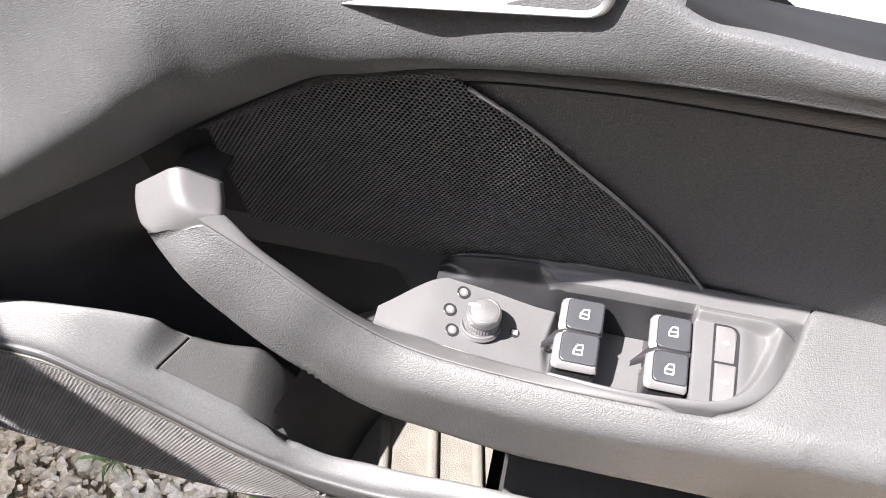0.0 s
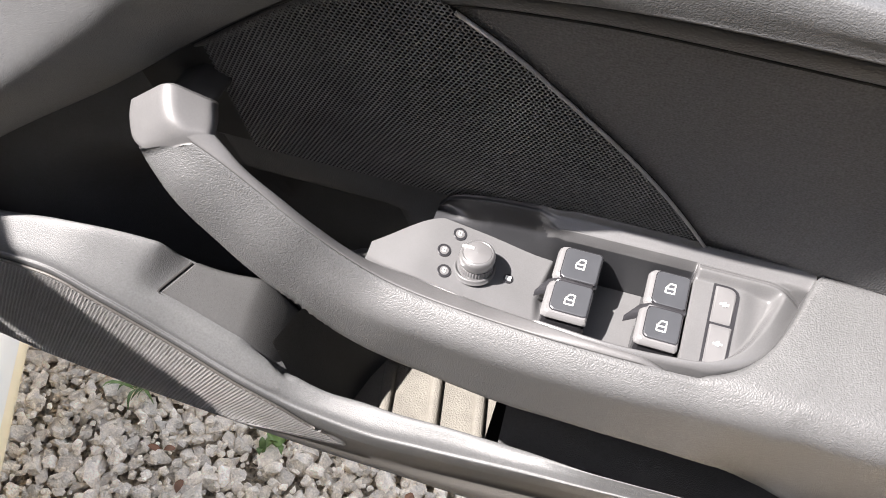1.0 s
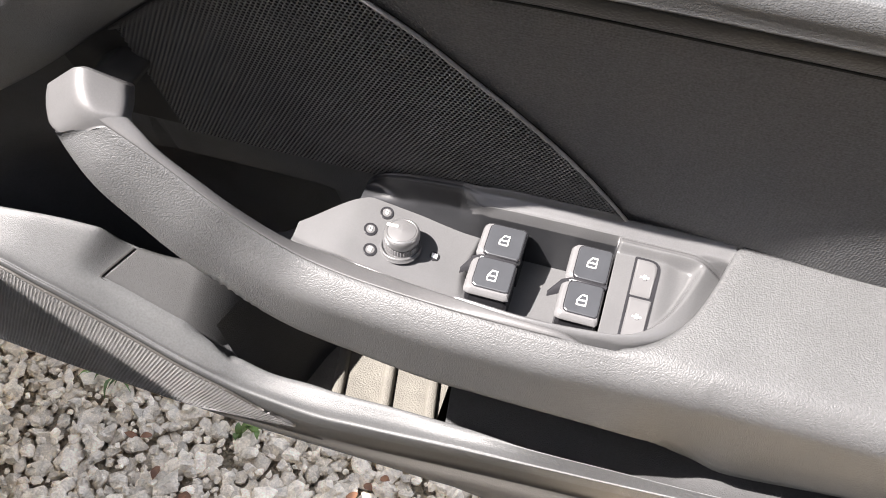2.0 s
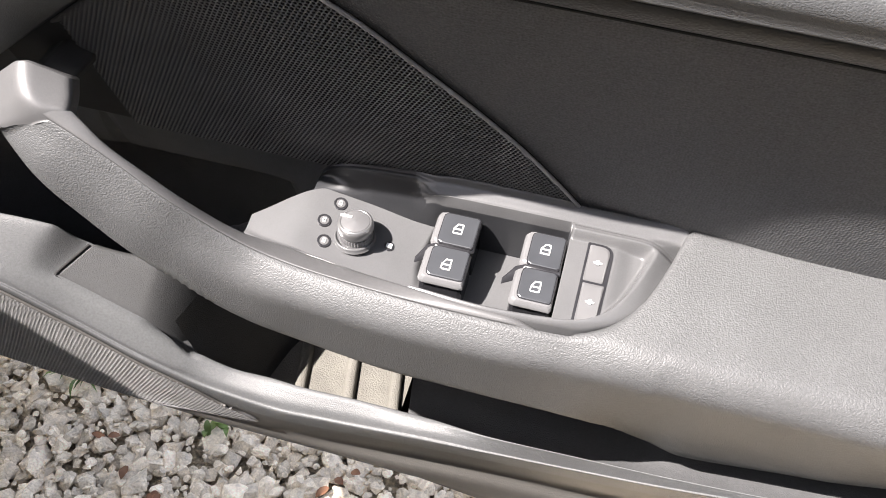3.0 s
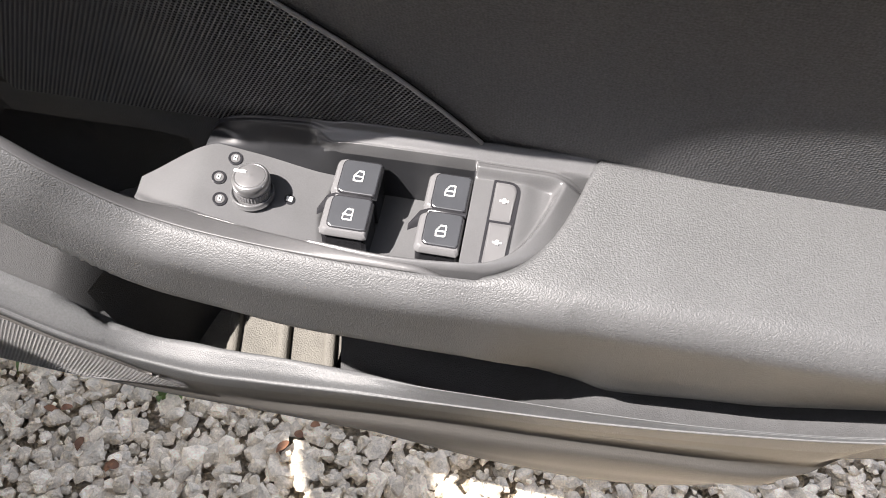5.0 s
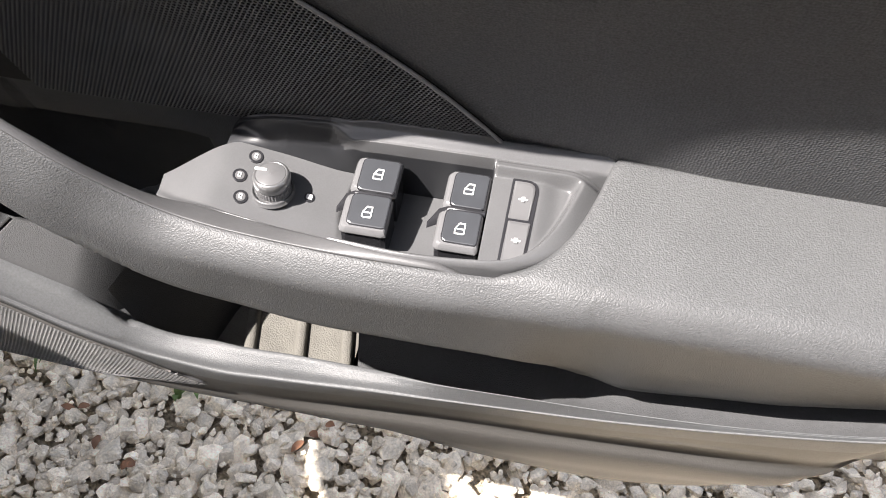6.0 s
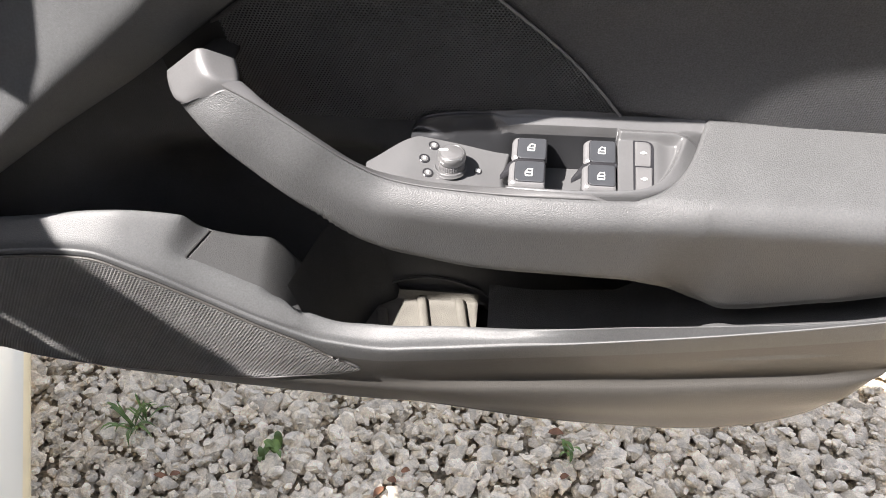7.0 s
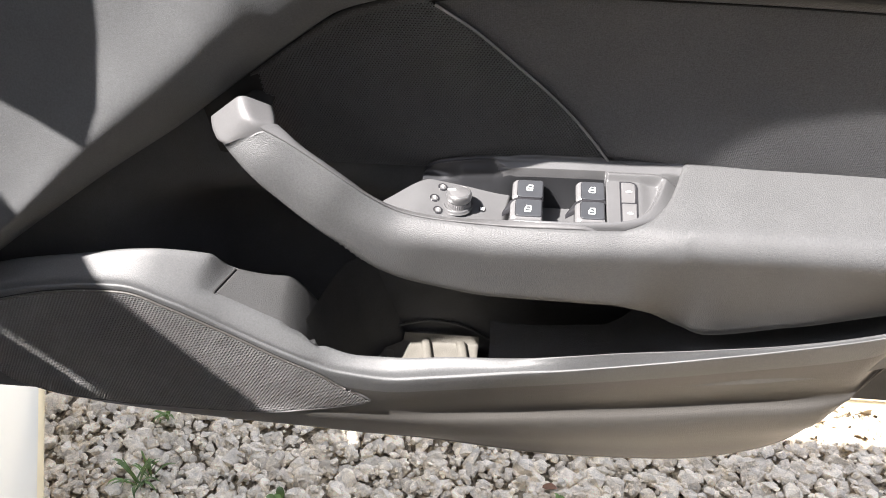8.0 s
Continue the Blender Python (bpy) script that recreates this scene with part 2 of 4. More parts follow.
def speaker_mesh():
    """Perforated sheet: a hexagonal hole in every cell, with depth."""
    pitch = 0.0025
    verts, faces = [], []
    zs = np.arange(0.735, 0.918, pitch * 0.866)
    for j, z in enumerate(zs):
        right = curve_at([(b, a) for a, b in DIAGONAL][::-1], z)
        left = -0.185
        top = [p for p in BORDER if p[0] > -0.3]
        x = math.floor(left / pitch) * pitch + (0.5 * pitch if j % 2 else 0)
        while x < right - pitch * 0.5:
            if x > left and z < curve_at([(p[0], p[2]) for p in top], x) - 0.004:
                k = len(verts)
                for r, dy in ((pitch * 0.577, -0.0012), (pitch * 0.37, -0.0010), (pitch * 0.35, 0.0003)):
                    for a in range(6):
                        an = radians(60 * a + 30)
                        zz = z + r * math.sin(an)
                        verts.append((x + r * math.cos(an), panel_y(zz, x) + dy, zz))
                for ring in (0, 6):
                    for a in range(6):
                        b = (a + 1) % 6
                        faces.append((k + ring + a, k + ring + b, k + ring + 6 + b, k + ring + 6 + a))
            x += pitch
    return verts, faces


mesh_panel = part("speaker_mesh", speaker_mesh(), MESH_DARK, door, "black perforated speaker mesh", smooth=False)


def mesh_backing():
    rows = []
    for x in span(-0.24, 0.096, 60):
        top = min(border_z(x) - 0.001, curve_at(DIAGONAL, x) if x > -0.05 else 1.0)
        rows.append([(x, panel_y(z, x) + 0.0008, z) for z in span(0.738, max(top, 0.739), 24)])
    return sheet(rows)


part("backing", mesh_backing(), BACKING, mesh_panel)
part("edge_bead", tube([Vector((x, panel_y(z, x) - 0.002, z)) for x, z in [(p.x, p.y) for p in spline([(a, b, 0) for a, b in DIAGONAL], 40)[1:]]], 0.0011, 6), BEAD, mesh_panel, "thin light grey bead")


# strip below the soft trim
def strip():
    rows = []
    for p in spline([Vector((x, y, z)) for x, y, z in BORDER if x > -0.2], 70):
        k = smooth01((p.x + 0.2) / 0.03)
        z0, z1 = p.z - 0.003 - 0.0072 * k, p.z - 0.0012 + 0.003 * smooth01((p.x + 0.06) / 0.17)
        rows.append([(p.x, panel_y(z, p.x) + dy, z) for z, dy in ((z0, 0.003), (z0 + 0.0005, 0.0004), (z0 + 0.0015, -0.0004), ((z0 + z1) / 2, -0.0008), (z1 - 0.0015, -0.0004), (z1 - 0.0005, 0.0004), (z1, 0.003))])
    return sheet(rows)


def joint(drop, rise=0.0):
    """A dark joint line that runs along the trim's lower border."""
    return tube([Vector((p.x, panel_y(p.z - drop, p.x) + 0.0012 - 0.5 * rise, p.z - drop + rise * smooth01((p.x + 0.06) / 0.17))) for p in spline([Vector(q) for q in BORDER if q[0] > -0.16], 60)], 0.001, 6)


strip_part = part("trim_strip", strip(), SOFT, door, "narrow dark strip under the soft trim")
part("joint", joint(0.0004, 0.002), BACKING, strip_part)
part("joint", joint(0.0108), BACKING, strip_part)


# soft upper trim, swept along the border
LEFT_PROFILE = [(-0.001, 0.012), (0.0, 0.0), (0.003, -0.009), (0.012, -0.019), (0.026, -0.029), (0.038, -0.0345), (0.048, -0.034), (0.064, -0.029), (0.09, -0.021), (0.14, -0.012), (0.17, -0.009), (0.2, -0.006)]
RIGHT_PROFILE = [(-0.001, 0.014), (0.0, 0.0), (0.0025, -0.003), (0.008, -0.0055), (0.016, -0.008), (0.023, -0.008), (0.0275, -0.0055), (0.029, -0.001), (0.0285, 0.008), (0.026, 0.018), (0.022, 0.028), (0.012, 0.036)]
MID_PROFILE = [(-0.001, 0.014), (0.0, 0.0), (0.003, -0.006), (0.011, -0.0095), (0.02, -0.0092), (0.028, -0.007), (0.036, -0.0035), (0.046, 0.002), (0.06, 0.0105), (0.08, 0.024), (0.1, 0.038), (0.13, 0.056)]
FLAT_PROFILE = [(-0.001, 0.014), (0.0, 0.0), (0.003, -0.004), (0.011, -0.008), (0.022, -0.0105), (0.032, -0.0118), (0.045, -0.0125), (0.06, -0.012), (0.08, -0.0095), (0.1, -0.004), (0.125, 0.004), (0.15, 0.014)]


def upper_trim():
    path = spline(BORDER, 180)
    rows = []
    for i, p in enumerate(path):
        d = path[min(i + 3, 179)] - path[max(i - 3, 0)]
        n = Vector((-d.z, 0, d.x)).normalized()
        right, flat = smooth01((p.x - 0.0) / 0.05), smooth01((-0.05 - p.x) / 0.07)
        row = []
        for a, b, c, e in zip(LEFT_PROFILE, MID_PROFILE, RIGHT_PROFILE, FLAT_PROFILE):
            u, y = b
            u, y = u + (e[0] - u) * flat, y + (e[1] - y) * flat
            u, y = u + (c[0] - u) * right, y + (c[1] - y) * right
            u += 0.003 * smooth01((p.x + 0.06) / 0.17) * (1 - smooth01(u / 0.02)) - 0.0055 * right * smooth01((p.x - 0.04) / 0.08) * smooth01((u - 0.008) / 0.016)
            # the swollen front end stands proud of the flat middle
            left = smooth01((-0.165 - (p.x + n.x * max(u, a[0]))) / 0.055) * smooth01((-0.12 - p.x) / 0.04)
            u, y = u + (a[0] - u) * left, y + (a[1] - y) * left
            u *= 1 - left * 0.55 * smooth01((-0.24 - p.x) / 0.2) * smooth01((0.12 - u) / 0.08)
            if y < 0:
                y *= 1 + 0.9 * smooth01((p.x + 0.2) / 0.05) * (1 - smooth01((p.x + 0.098) / 0.05)) * (1 - left) - 0.5 * smooth01((p.x + 0.095) / 0.05)
            row.append(Vector((p.x, p.y + y, p.z)) + n * u)
        dense = spline(row, 34)
        rows.append(dense)
    return sheet(rows)


part("upper_trim", upper_trim(), GRAIN, door, "grained grey soft upper trim")

# belt seal, glass and outer skin
part("belt_seal", sheet([spline([(x, 0.3075, 0.944 + dz), (x, 0.3105, 0.9515 + dz), (x, 0.318, 0.9538 + dz), (x, 0.33, 0.952 + dz), (x, 0.34, 0.9478 + 0.3 * dz), (x, 0.345, 0.93)], 18) for x, dz in ((0.034, 0.012), (0.042, 0.0085), (0.05, 0.0055), (0.062, 0.0015), (0.075, -0.001), (0.11, -0.0055), (0.25, -0.014), (0.46, -0.025))]), RUBBER, door, "black rubber window seal")


def mirror_foot():
    """Black foot of the outside mirror, filling the window's front corner."""
    rows = []
    for z in span(0.925, 1.12, 12):
        right = 0.058 + 0.03 * smooth01((0.956 - z) / 0.014)
        rows.append([(x, 0.342 + 0.004 * math.sin(3 * t) - 0.1 * (z - 0.93), z) for t, x in zip(span(0, 1, 8), span(-0.12, right, 8))])
    return sheet(rows)


part("mirror_foot", mirror_foot(), RUBBER, door, "black inner foot of the door mirror")


# grey armrest, running on into the pull grip
def ring(points, n=32):
    """n points evenly along a closed polygon."""
    p = [Vector(q) for q in points]
    p.append(p[0])
    lengths = [(b - a).length for a, b in zip(p, p[1:])]
    out, total = [], sum(lengths)
    for k in range(n):
        s, i = total * k / n, 0
        while s > lengths[i]:
            s -= lengths[i]
            i += 1
        out.append(p[i].lerp(p[i + 1], s / lengths[i]))
    return out


def rounded(points, radii, steps=5):
    """A closed polygon with rounded corners."""
    out, n = [], len(points)
    for i in range(n):
        a, b, c = Vector(points[i - 1]), Vector(points[i]), Vector(points[(i + 1) % n])
        r = min(radii[i], 0.49 * (a - b).length, 0.49 * (c - b).length)
        p, q = b + (a - b).normalized() * r, b + (c - b).normalized() * r
        out += [p.lerp(b, t).lerp(b.lerp(q, t), t) for t in span(0, 1, steps)]
    return out


REST_TOP = [(-0.07, 0.741), (-0.05, 0.738), (0.0, 0.7375), (0.03, 0.738), (0.056, 0.7385), (0.1, 0.7395), (0.15, 0.742), (0.25, 0.742), (0.46, 0.736)]
REST_LOW = [(-0.08, 0.675), (-0.049, 0.664), (-0.007, 0.661), (0.039, 0.657), (0.099, 0.6625), (0.127, 0.653), (0.158, 0.632), (0.182, 0.6215), (0.249, 0.640), (0.318, 0.660), (0.46, 0.70)]
REST_FRONT = [(-0.08, 0.283), (0.0, 0.281), (0.1, 0.281), (0.2, 0.281), (0.3, 0.281), (0.46, 0.284)]
PLATE_FRONT = [(-0.097, 0.320), (-0.08, 0.313), (-0.05, 0.309), (-0.023, 0.304), (0.013, 0.295), (0.056, 0.290), (0.1, 0.293), (0.117, 0.299), (0.131, 0.311), (0.142, 0.333), (0.152, 0.365)]


# stations along the pull grip: seam, far edge of the smooth band, lower edge
STATIONS = (((-0.1765, 0.2925, 0.8125), (-0.163, 0.299, 0.812), (-0.2045, 0.290, 0.796)),
            ((-0.158, 0.291, 0.803), (-0.148, 0.296, 0.8), (-0.1805, 0.282, 0.773)),
            ((-0.138, 0.290, 0.7895), (-0.129, 0.297, 0.7845), (-0.160, 0.280, 0.7535)),
            ((-0.118, 0.289, 0.775), (-0.1105, 0.299, 0.767), (-0.140, 0.279, 0.7355)),
            ((-0.097, 0.2915, 0.7575), (-0.0915, 0.305, 0.746), (-0.119, 0.281, 0.716)),
            ((-0.074, 0.293, 0.7435), (-0.071, 0.3085, 0.7345), (-0.094, 0.2843, 0.694)),
            ((-0.049, 0.2915, 0.739), (-0.047, 0.307, 0.7305), (-0.062, 0.2848, 0.6765)),
            ((-0.020, 0.2895, 0.738), (-0.0195, 0.3025, 0.7325), (-0.026, 0.284, 0.668)),
            ((0.010, 0.288, 0.7375), (0.010, 0.2965, 0.7375), (0.008, 0.283, 0.665)),
            ((0.040, 0.287, 0.738), (0.040, 0.2915, 0.7405), (0.040, 0.283, 0.6645)),
            ((0.070, 0.287, 0.7388), (0.070, 0.2905, 0.7405), (0.070, 0.283, 0.664)),
            ((0.100, 0.289, 0.7395), (0.100, 0.2896, 0.7393), (0.100, 0.284, 0.6625)))


def grip_loop(s, b, l, bulge=0.0125, end=False):
    """A section of the grip and armrest: the padded front, and the back."""
    s, b, l = Vector(s), Vector(b), Vector(l)
    d = (l - s).normalized()
    free = smooth01((-0.05 - s.x) / 0.06)
    tuck = 0.002 - 0.004 * smooth01((-0.03 - s.x) / 0.05)
    if not end:
        l = l + d * 0.0025 * smooth01((-0.03 - s.x) / 0.05)
    grow = smooth01((s.x + 0.181) / 0.02)
    tuck += 0.0025 * (1 - grow)
    front = s + d * (0.012 + 0.008 * free) - Vector((0, bulge * (1 - 0.5 * free) * grow, 0))
    back = b + d * 0.022 + Vector((0, 0.005, 0))
    low = max(back.y, l.y + 0.02)
    low += (0.372 - low) * smooth01((s.x + 0.11) / 0.04)
    return ring(rounded([tuple(back), tuple(b), tuple(s), tuple(front), (l.x, l.y + tuck, l.z), (l.x + 0.004, low, l.z + 0.01 - 0.02 * smooth01((s.x + 0.11) / 0.04))], [0.004, 0.0012, 0.003, 0.004 if end else 0.026, 0.008, 0.008], 9), 72)


GRIP_S, GRIP_B, GRIP_L = (spline([k[i] for k in STATIONS], 67) for i in range(3))


def armrest():
    rows = [grip_loop(s, b - (b - s) * 0.5 - Vector((0, 0, 0.001)), l) for s, b, l in zip(GRIP_S, GRIP_B, GRIP_L)]
    for k, inset in ((0, 0.05), (1, 0.015)):
        c = sum(rows[k], Vector()) / len(rows[k])
        rows[k] = [p.lerp(c, inset) for p in rows[k]]
    for x in span(0.104, 0.46, 70):
        zt, zl, yf = curve_at(REST_TOP, x), curve_at(REST_LOW, x), curve_at(REST_FRONT, x)
        k = smooth01((x - 0.10) / 0.06)
        yb = min(curve_at(PLATE_FRONT, x) - 0.0025 * (1 - k) if x < 0.152 else 0.366, 0.366)
        zb = zt + (yb - 0.289) * 0.19
        low_y = yf + 0.003 + 0.017 * smooth01((x - 0.1) / 0.07) - 0.006 * smooth01((x - 0.19) / 0.08)
        s = Vector((x, 0.289 - 0.003 * k, zt))
        rows.append(grip_loop(s, (x, max(yb, s.y + 0.0004), zb), (x, low_y, zl)))
    return sheet(rows, True, True)


part("armrest", armrest(), LEATHER, door, "padded grey leatherette armrest and pull grip")

# smooth band between the leatherette's seam and the back of the grip, running on as the switch panel's lip
band = []
for s, b in zip(GRIP_S, GRIP_B):
    if s.x > 0.095:
        break
    n = Vector((0.2, -0.4, 0.9)).normalized()
    b = b.lerp(s + (b - s) * 0.7, smooth01((-0.06 - s.x) / 0.03) * (1 - smooth01((-0.14 - s.x) / 0.03)))
    s, b = (q - Vector((0, 0, 0.007 * smooth01((s.x - 0.068) / 0.024))) for q in (s, b))
    band.append([s - n * 0.004, s + n * 0.0003 + (b - s) * 0.03, s + n * 0.0012 + (b - s) * 0.2, s + n * 0.0013 + (b - s) * 0.6, b + n * 0.0002, b + Vector((0.0005, 0.0012, -0.003)), b + Vector((0.0, 0.002, -0.014))])
part("grip_band", sheet([spline(r, 16) for r in band]), SATIN, door, "smooth satin band along the grip")


CAP = (((-0.178, 0.2915, 0.8150), (-0.1632, 0.2985, 0.8128), (-0.2040, 0.2905, 0.7972)),
       ((-0.1825, 0.2938, 0.8195), (-0.1642, 0.302, 0.8135), (-0.2105, 0.2945, 0.7980)),
       ((-0.1865, 0.2982, 0.8235), (-0.1655, 0.3065, 0.8150), (-0.2150, 0.3005, 0.8008)),
       ((-0.1892, 0.3036, 0.8274), (-0.1673, 0.3105, 0.8167), (-0.2180, 0.3064, 0.8040)),
       ((-0.1907, 0.3088, 0.8302), (-0.1690, 0.3145, 0.8182), (-0.2197, 0.3120, 0.8068)))


def cap_ring(s, b, l):
    """A section of the cap: two plane faces that meet in a rounded ridge."""
    s, b, l = Vector(s), Vector(b), Vector(l)
    return ring(rounded([b + Vector((-0.006, 0.013, -0.012)), b, s, l, l + Vector((0.005, 0.014, -0.006))], [0.003, 0.004, 0.0065, 0.005, 0.003], 7), 72)


def cap():
    """The bent end of the pull grip."""
    rings = [cap_ring(*q) for q in CAP]
    tuck = sum(rings[0], Vector()) / 72 + Vector((0.004, -0.002, -0.004))
    rings.insert(0, [tuck + (p - sum(rings[0], Vector()) / 72) * 0.88 for p in rings[0]])
    c = sum(rings[-1], Vector()) / 72
    rings.append([c + (p - c) * 0.985 + Vector((0, 0.0008, 0)) for p in rings[-1]])
    rings.append([c + (p - c) * 0.85 + Vector((0, 0.003, 0)) for p in rings[-2]])
    tracks = [spline([r[k] for r in rings], 31) for k in range(72)]
    return sheet([[t[k] for t in tracks] for k in range(31)], True, True)


part("grip_cap", cap(), SATIN, door, "satin grey end cap of the grip")
end = cap_ring(*CAP[-1])
mid = sum(end, Vector()) / 72
# black colour here stands in for the shadow under the trim
part("grip_socket", sheet([[mid + (p - mid) * k + Vector((0.001, dy, -0.008)) for p in end] for k, dy in ((0.6, 0.001), (0.65, 0.0015), (0.65, 0.02), (0.7, 0.055))], True, True), BACKING, door, "socket behind the grip cap, black for the trim's shadow")


# inner panel and back of the pocket, their shade put into the colour
def inner_panel():
    rows = []
    for x in span(-0.56, 0.46, 80):
        top = curve_at([(p[0], p[2]) for p in BORDER], x) + 0.01 if x < -0.2 else 0.76
        top = min(top, 0.83)
        row = []
        for t in span(0, 1, 20):
            z = 0.44 + (top - 0.44) * t
            y = 0.356 + 0.02 * smooth01((x + 0.4) / 0.2) + (0.066 - 0.02 * smooth01((x + 0.02) / 0.28)) * smooth01((x + 0.36) / 0.12) * smooth01((0.72 - 0.11 * smooth01((x + 0.1) / 0.06) - z) / 0.08)
            row.append((x, y, z))
        rows.append(row)
    return sheet(rows)


part("inner_panel", inner_panel(), CAVITY, door, "grained inner panel, darkened as in shade")

# ---- lower panel with the pocket's rim ----
RIM_IN = [(-0.56, 0.345, 0.585), (-0.44, 0.34, 0.632), (-0.36, 0.337, 0.648), (-0.326, 0.3376, 0.6535), (-0.3066, 0.3385, 0.6545), (-0.29, 0.3417, 0.652), (-0.2575, 0.3475, 0.6445), (-0.244, 0.350, 0.6385), (-0.236, 0.351, 0.634), (-0.2025, 0.352, 0.616), (-0.181, 0.353, 0.6045), (-0.1725, 0.353, 0.6),
          (-0.158, 0.3272, 0.5635), (-0.1423, 0.3265, 0.5545), (-0.1205, 0.3272, 0.549), (-0.1011, 0.328, 0.5485),
          (-0.076, 0.325, 0.552), (-0.033, 0.321, 0.561), (0.019, 0.317, 0.568), (0.069, 0.304, 0.587), (0.116, 0.297, 0.602), (0.179, 0.291, 0.617), (0.249, 0.287, 0.633), (0.318, 0.285, 0.654), (0.4, 0.285, 0.69)]
RIM_OUT = [(-0.56, 0.325, 0.56), (-0.43, 0.318, 0.612), (-0.33, 0.311, 0.628), (-0.287, 0.309, 0.614), (-0.24, 0.31, 0.587), (-0.19, 0.309, 0.561), (-0.139, 0.311, 0.539), (-0.096, 0.31, 0.535), (-0.053, 0.308, 0.543), (0.02, 0.304, 0.560),
           (0.07, 0.301, 0.572), (0.118, 0.296, 0.587), (0.186, 0.289, 0.609), (0.249, 0.2855, 0.628), (0.318, 0.2835, 0.65), (0.4, 0.283, 0.685)]
BOTTOM = [(-0.575, 0.37, 0.54), (-0.55, 0.37, 0.49), (-0.518, 0.37, 0.452), (-0.487, 0.37, 0.424), (-0.41, 0.366, 0.411), (-0.35, 0.365, 0.408), (-0.219, 0.36, 0.409), (-0.098, 0.36, 0.400), (0.025, 0.35, 0.403), (0.139, 0.335, 0.421), (0.194, 0.331, 0.431),
          (0.246, 0.329, 0.448), (0.288, 0.328, 0.473), (0.318, 0.319, 0.53), (0.337, 0.312, 0.58), (0.355, 0.305, 0.63), (0.385, 0.3, 0.685)]
CREASE = [(-0.56, 0.345, 0.50), (-0.3, 0.335, 0.47), (-0.12, 0.325, 0.472), (0.022, 0.3275, 0.487), (0.127, 0.321, 0.508), (0.225, 0.3135, 0.535), (0.312, 0.307, 0.56), (0.4, 0.3, 0.685)]


def yz(table, x):
    return curve_at([(r[0], r[1]) for r in table], x), curve_at([(r[0], r[2]) for r in table], x)


def lower_profile(x):
    """The lower panel's section at x, from inside the pocket over the rim down to the bottom."""
    iy, iz = yz(RIM_IN, x)
    oy, oz = yz(RIM_OUT, x)
    by, bz = yz(BOTTOM, x)
    cy, cz = yz(CREASE, x)
    fold = smooth01((x + 0.13) / 0.15) * (1 - smooth01((x - 0.28) / 0.06))
    cz = max(cz, bz + 0.03)
    oz = max(oz, cz + 0.003)
    iz = max(iz, oz + 0.002)
    uz = max(cz - 0.038, bz + 0.02)
    uy = cy + (by - cy) * 0.35
    my, mz = (oy + cy) / 2 - 0.001, (oz + cz) / 2
    w = min(1.0, max(0.0, iy - oy) / 0.02)
    ny = min(iy, oy + 0.019)
    nz = oz + (iz - oz) * (ny - oy) / max(iy - oy, 1e-4)
    py, pz = oy + (ny - oy) * (0.5 - 0.25 * w) - 0.001 * w, oz + (nz - oz) * (0.5 - 0.25 * w) + 0.0012 + 0.0036 * w
    return [(iy + 0.012, iz - 0.055), (iy + 0.005, iz - 0.02), (iy + 0.001, iz - 0.002), (iy - 0.003 * w, iz + 0.0005), ((py + iy - 0.003 * w) / 2, (pz + iz) / 2 + 0.001 * w), (py, pz), (oy + 0.002 * w, oz + 0.001 + 0.002 * w), (oy, oz - 0.002), (my, mz), (cy, cz + 0.003), (cy - 0.0042 * fold + 0.001 * (1 - fold), cz - 0.012),
            (uy - 0.006 * fold, uz), ((uy + by) / 2 - 0.003, (uz + bz) / 2), (by - 0.003, bz + 0.006), (by + 0.002, bz), (by + 0.03, bz + 0.003), (by + 0.07, bz + 0.012)]


def pad_z(x, y):
    """Height of the ledge pad's plane."""
    return 0.6168 + 0.70 * (y - 0.3266) - 0.54 * (x + 0.2523)


def pad_drop(x):
    """How far the ledge has fallen away into the pocket."""
    return 0.3 * max(0.0, (x + 0.2518) / 0.1 - 0.55) ** 2


def lower_panel():
    rows = []
    for x in span(-0.575, -0.28, 36) + span(-0.278, -0.13, 138) + span(-0.124, 0.385, 73):
        row = []
        for q in spline([(x, y, z) for y, z in lower_profile(x)], 64):
            # the raised block falls to the ledge in a soft hollow
            k = smooth01((x + 0.2523 - 0.64 * (q.y - 0.3266) + 0.0175) / 0.017) * smooth01((q.y - 0.313) / 0.012)
            low = pad_z(x, q.y) + 0.0024 - (0.0044 + 1.2 * pad_drop(x)) * smooth01((q.y - 0.3245 - 0.003 * smooth01((x + 0.2) / 0.03)) / 0.0035)
            if x < -0.158 and q.z > low:
                q.z += (low - q.z) * k
            row.append(q)
        rows.append(row)
    for _ in range(40):
        rows = [[(a + 2 * b + c) / 4 if -0.192 < b.x < -0.135 and b.y > 0.316 else b for a, b, c in zip(rows[max(i - 1, 0)], r, rows[min(i + 1, len(rows) - 1)])] for i, r in enumerate(rows)]
    return sheet(rows)


low_mesh = lower_panel()
# faces below the rim get the shade-darkened plastic
low = part("lower_panel", low_mesh, [GRAIN, LOWER], door, "grained grey lower panel with pocket rim", slot=[1 if k % 63 >= 30 else 0 for k in range(len(low_mesh[1]))])


# speaker grille low on the panel
GRILLE_LOW = [(-0.56, 0.50), (-0.5, 0.455), (-0.45, 0.437), (-0.38, 0.437), (-0.334, 0.442), (-0.27, 0.449), (-0.22, 0.459), (-0.169, 0.474), (-0.145, 0.483), (-0.121, 0.493), (-0.113, 0.4985)]
GRILLE_TOP = [(-0.56, 0.553), (-0.43, 0.603), (-0.36, 0.62), (-0.327, 0.6205), (-0.289, 0.606), (-0.26, 0.590), (-0.226, 0.571), (-0.191, 0.551), (-0.166, 0.537), (-0.141, 0.5205), (-0.121, 0.508), (-0.113, 0.4995)]


FACE = {}


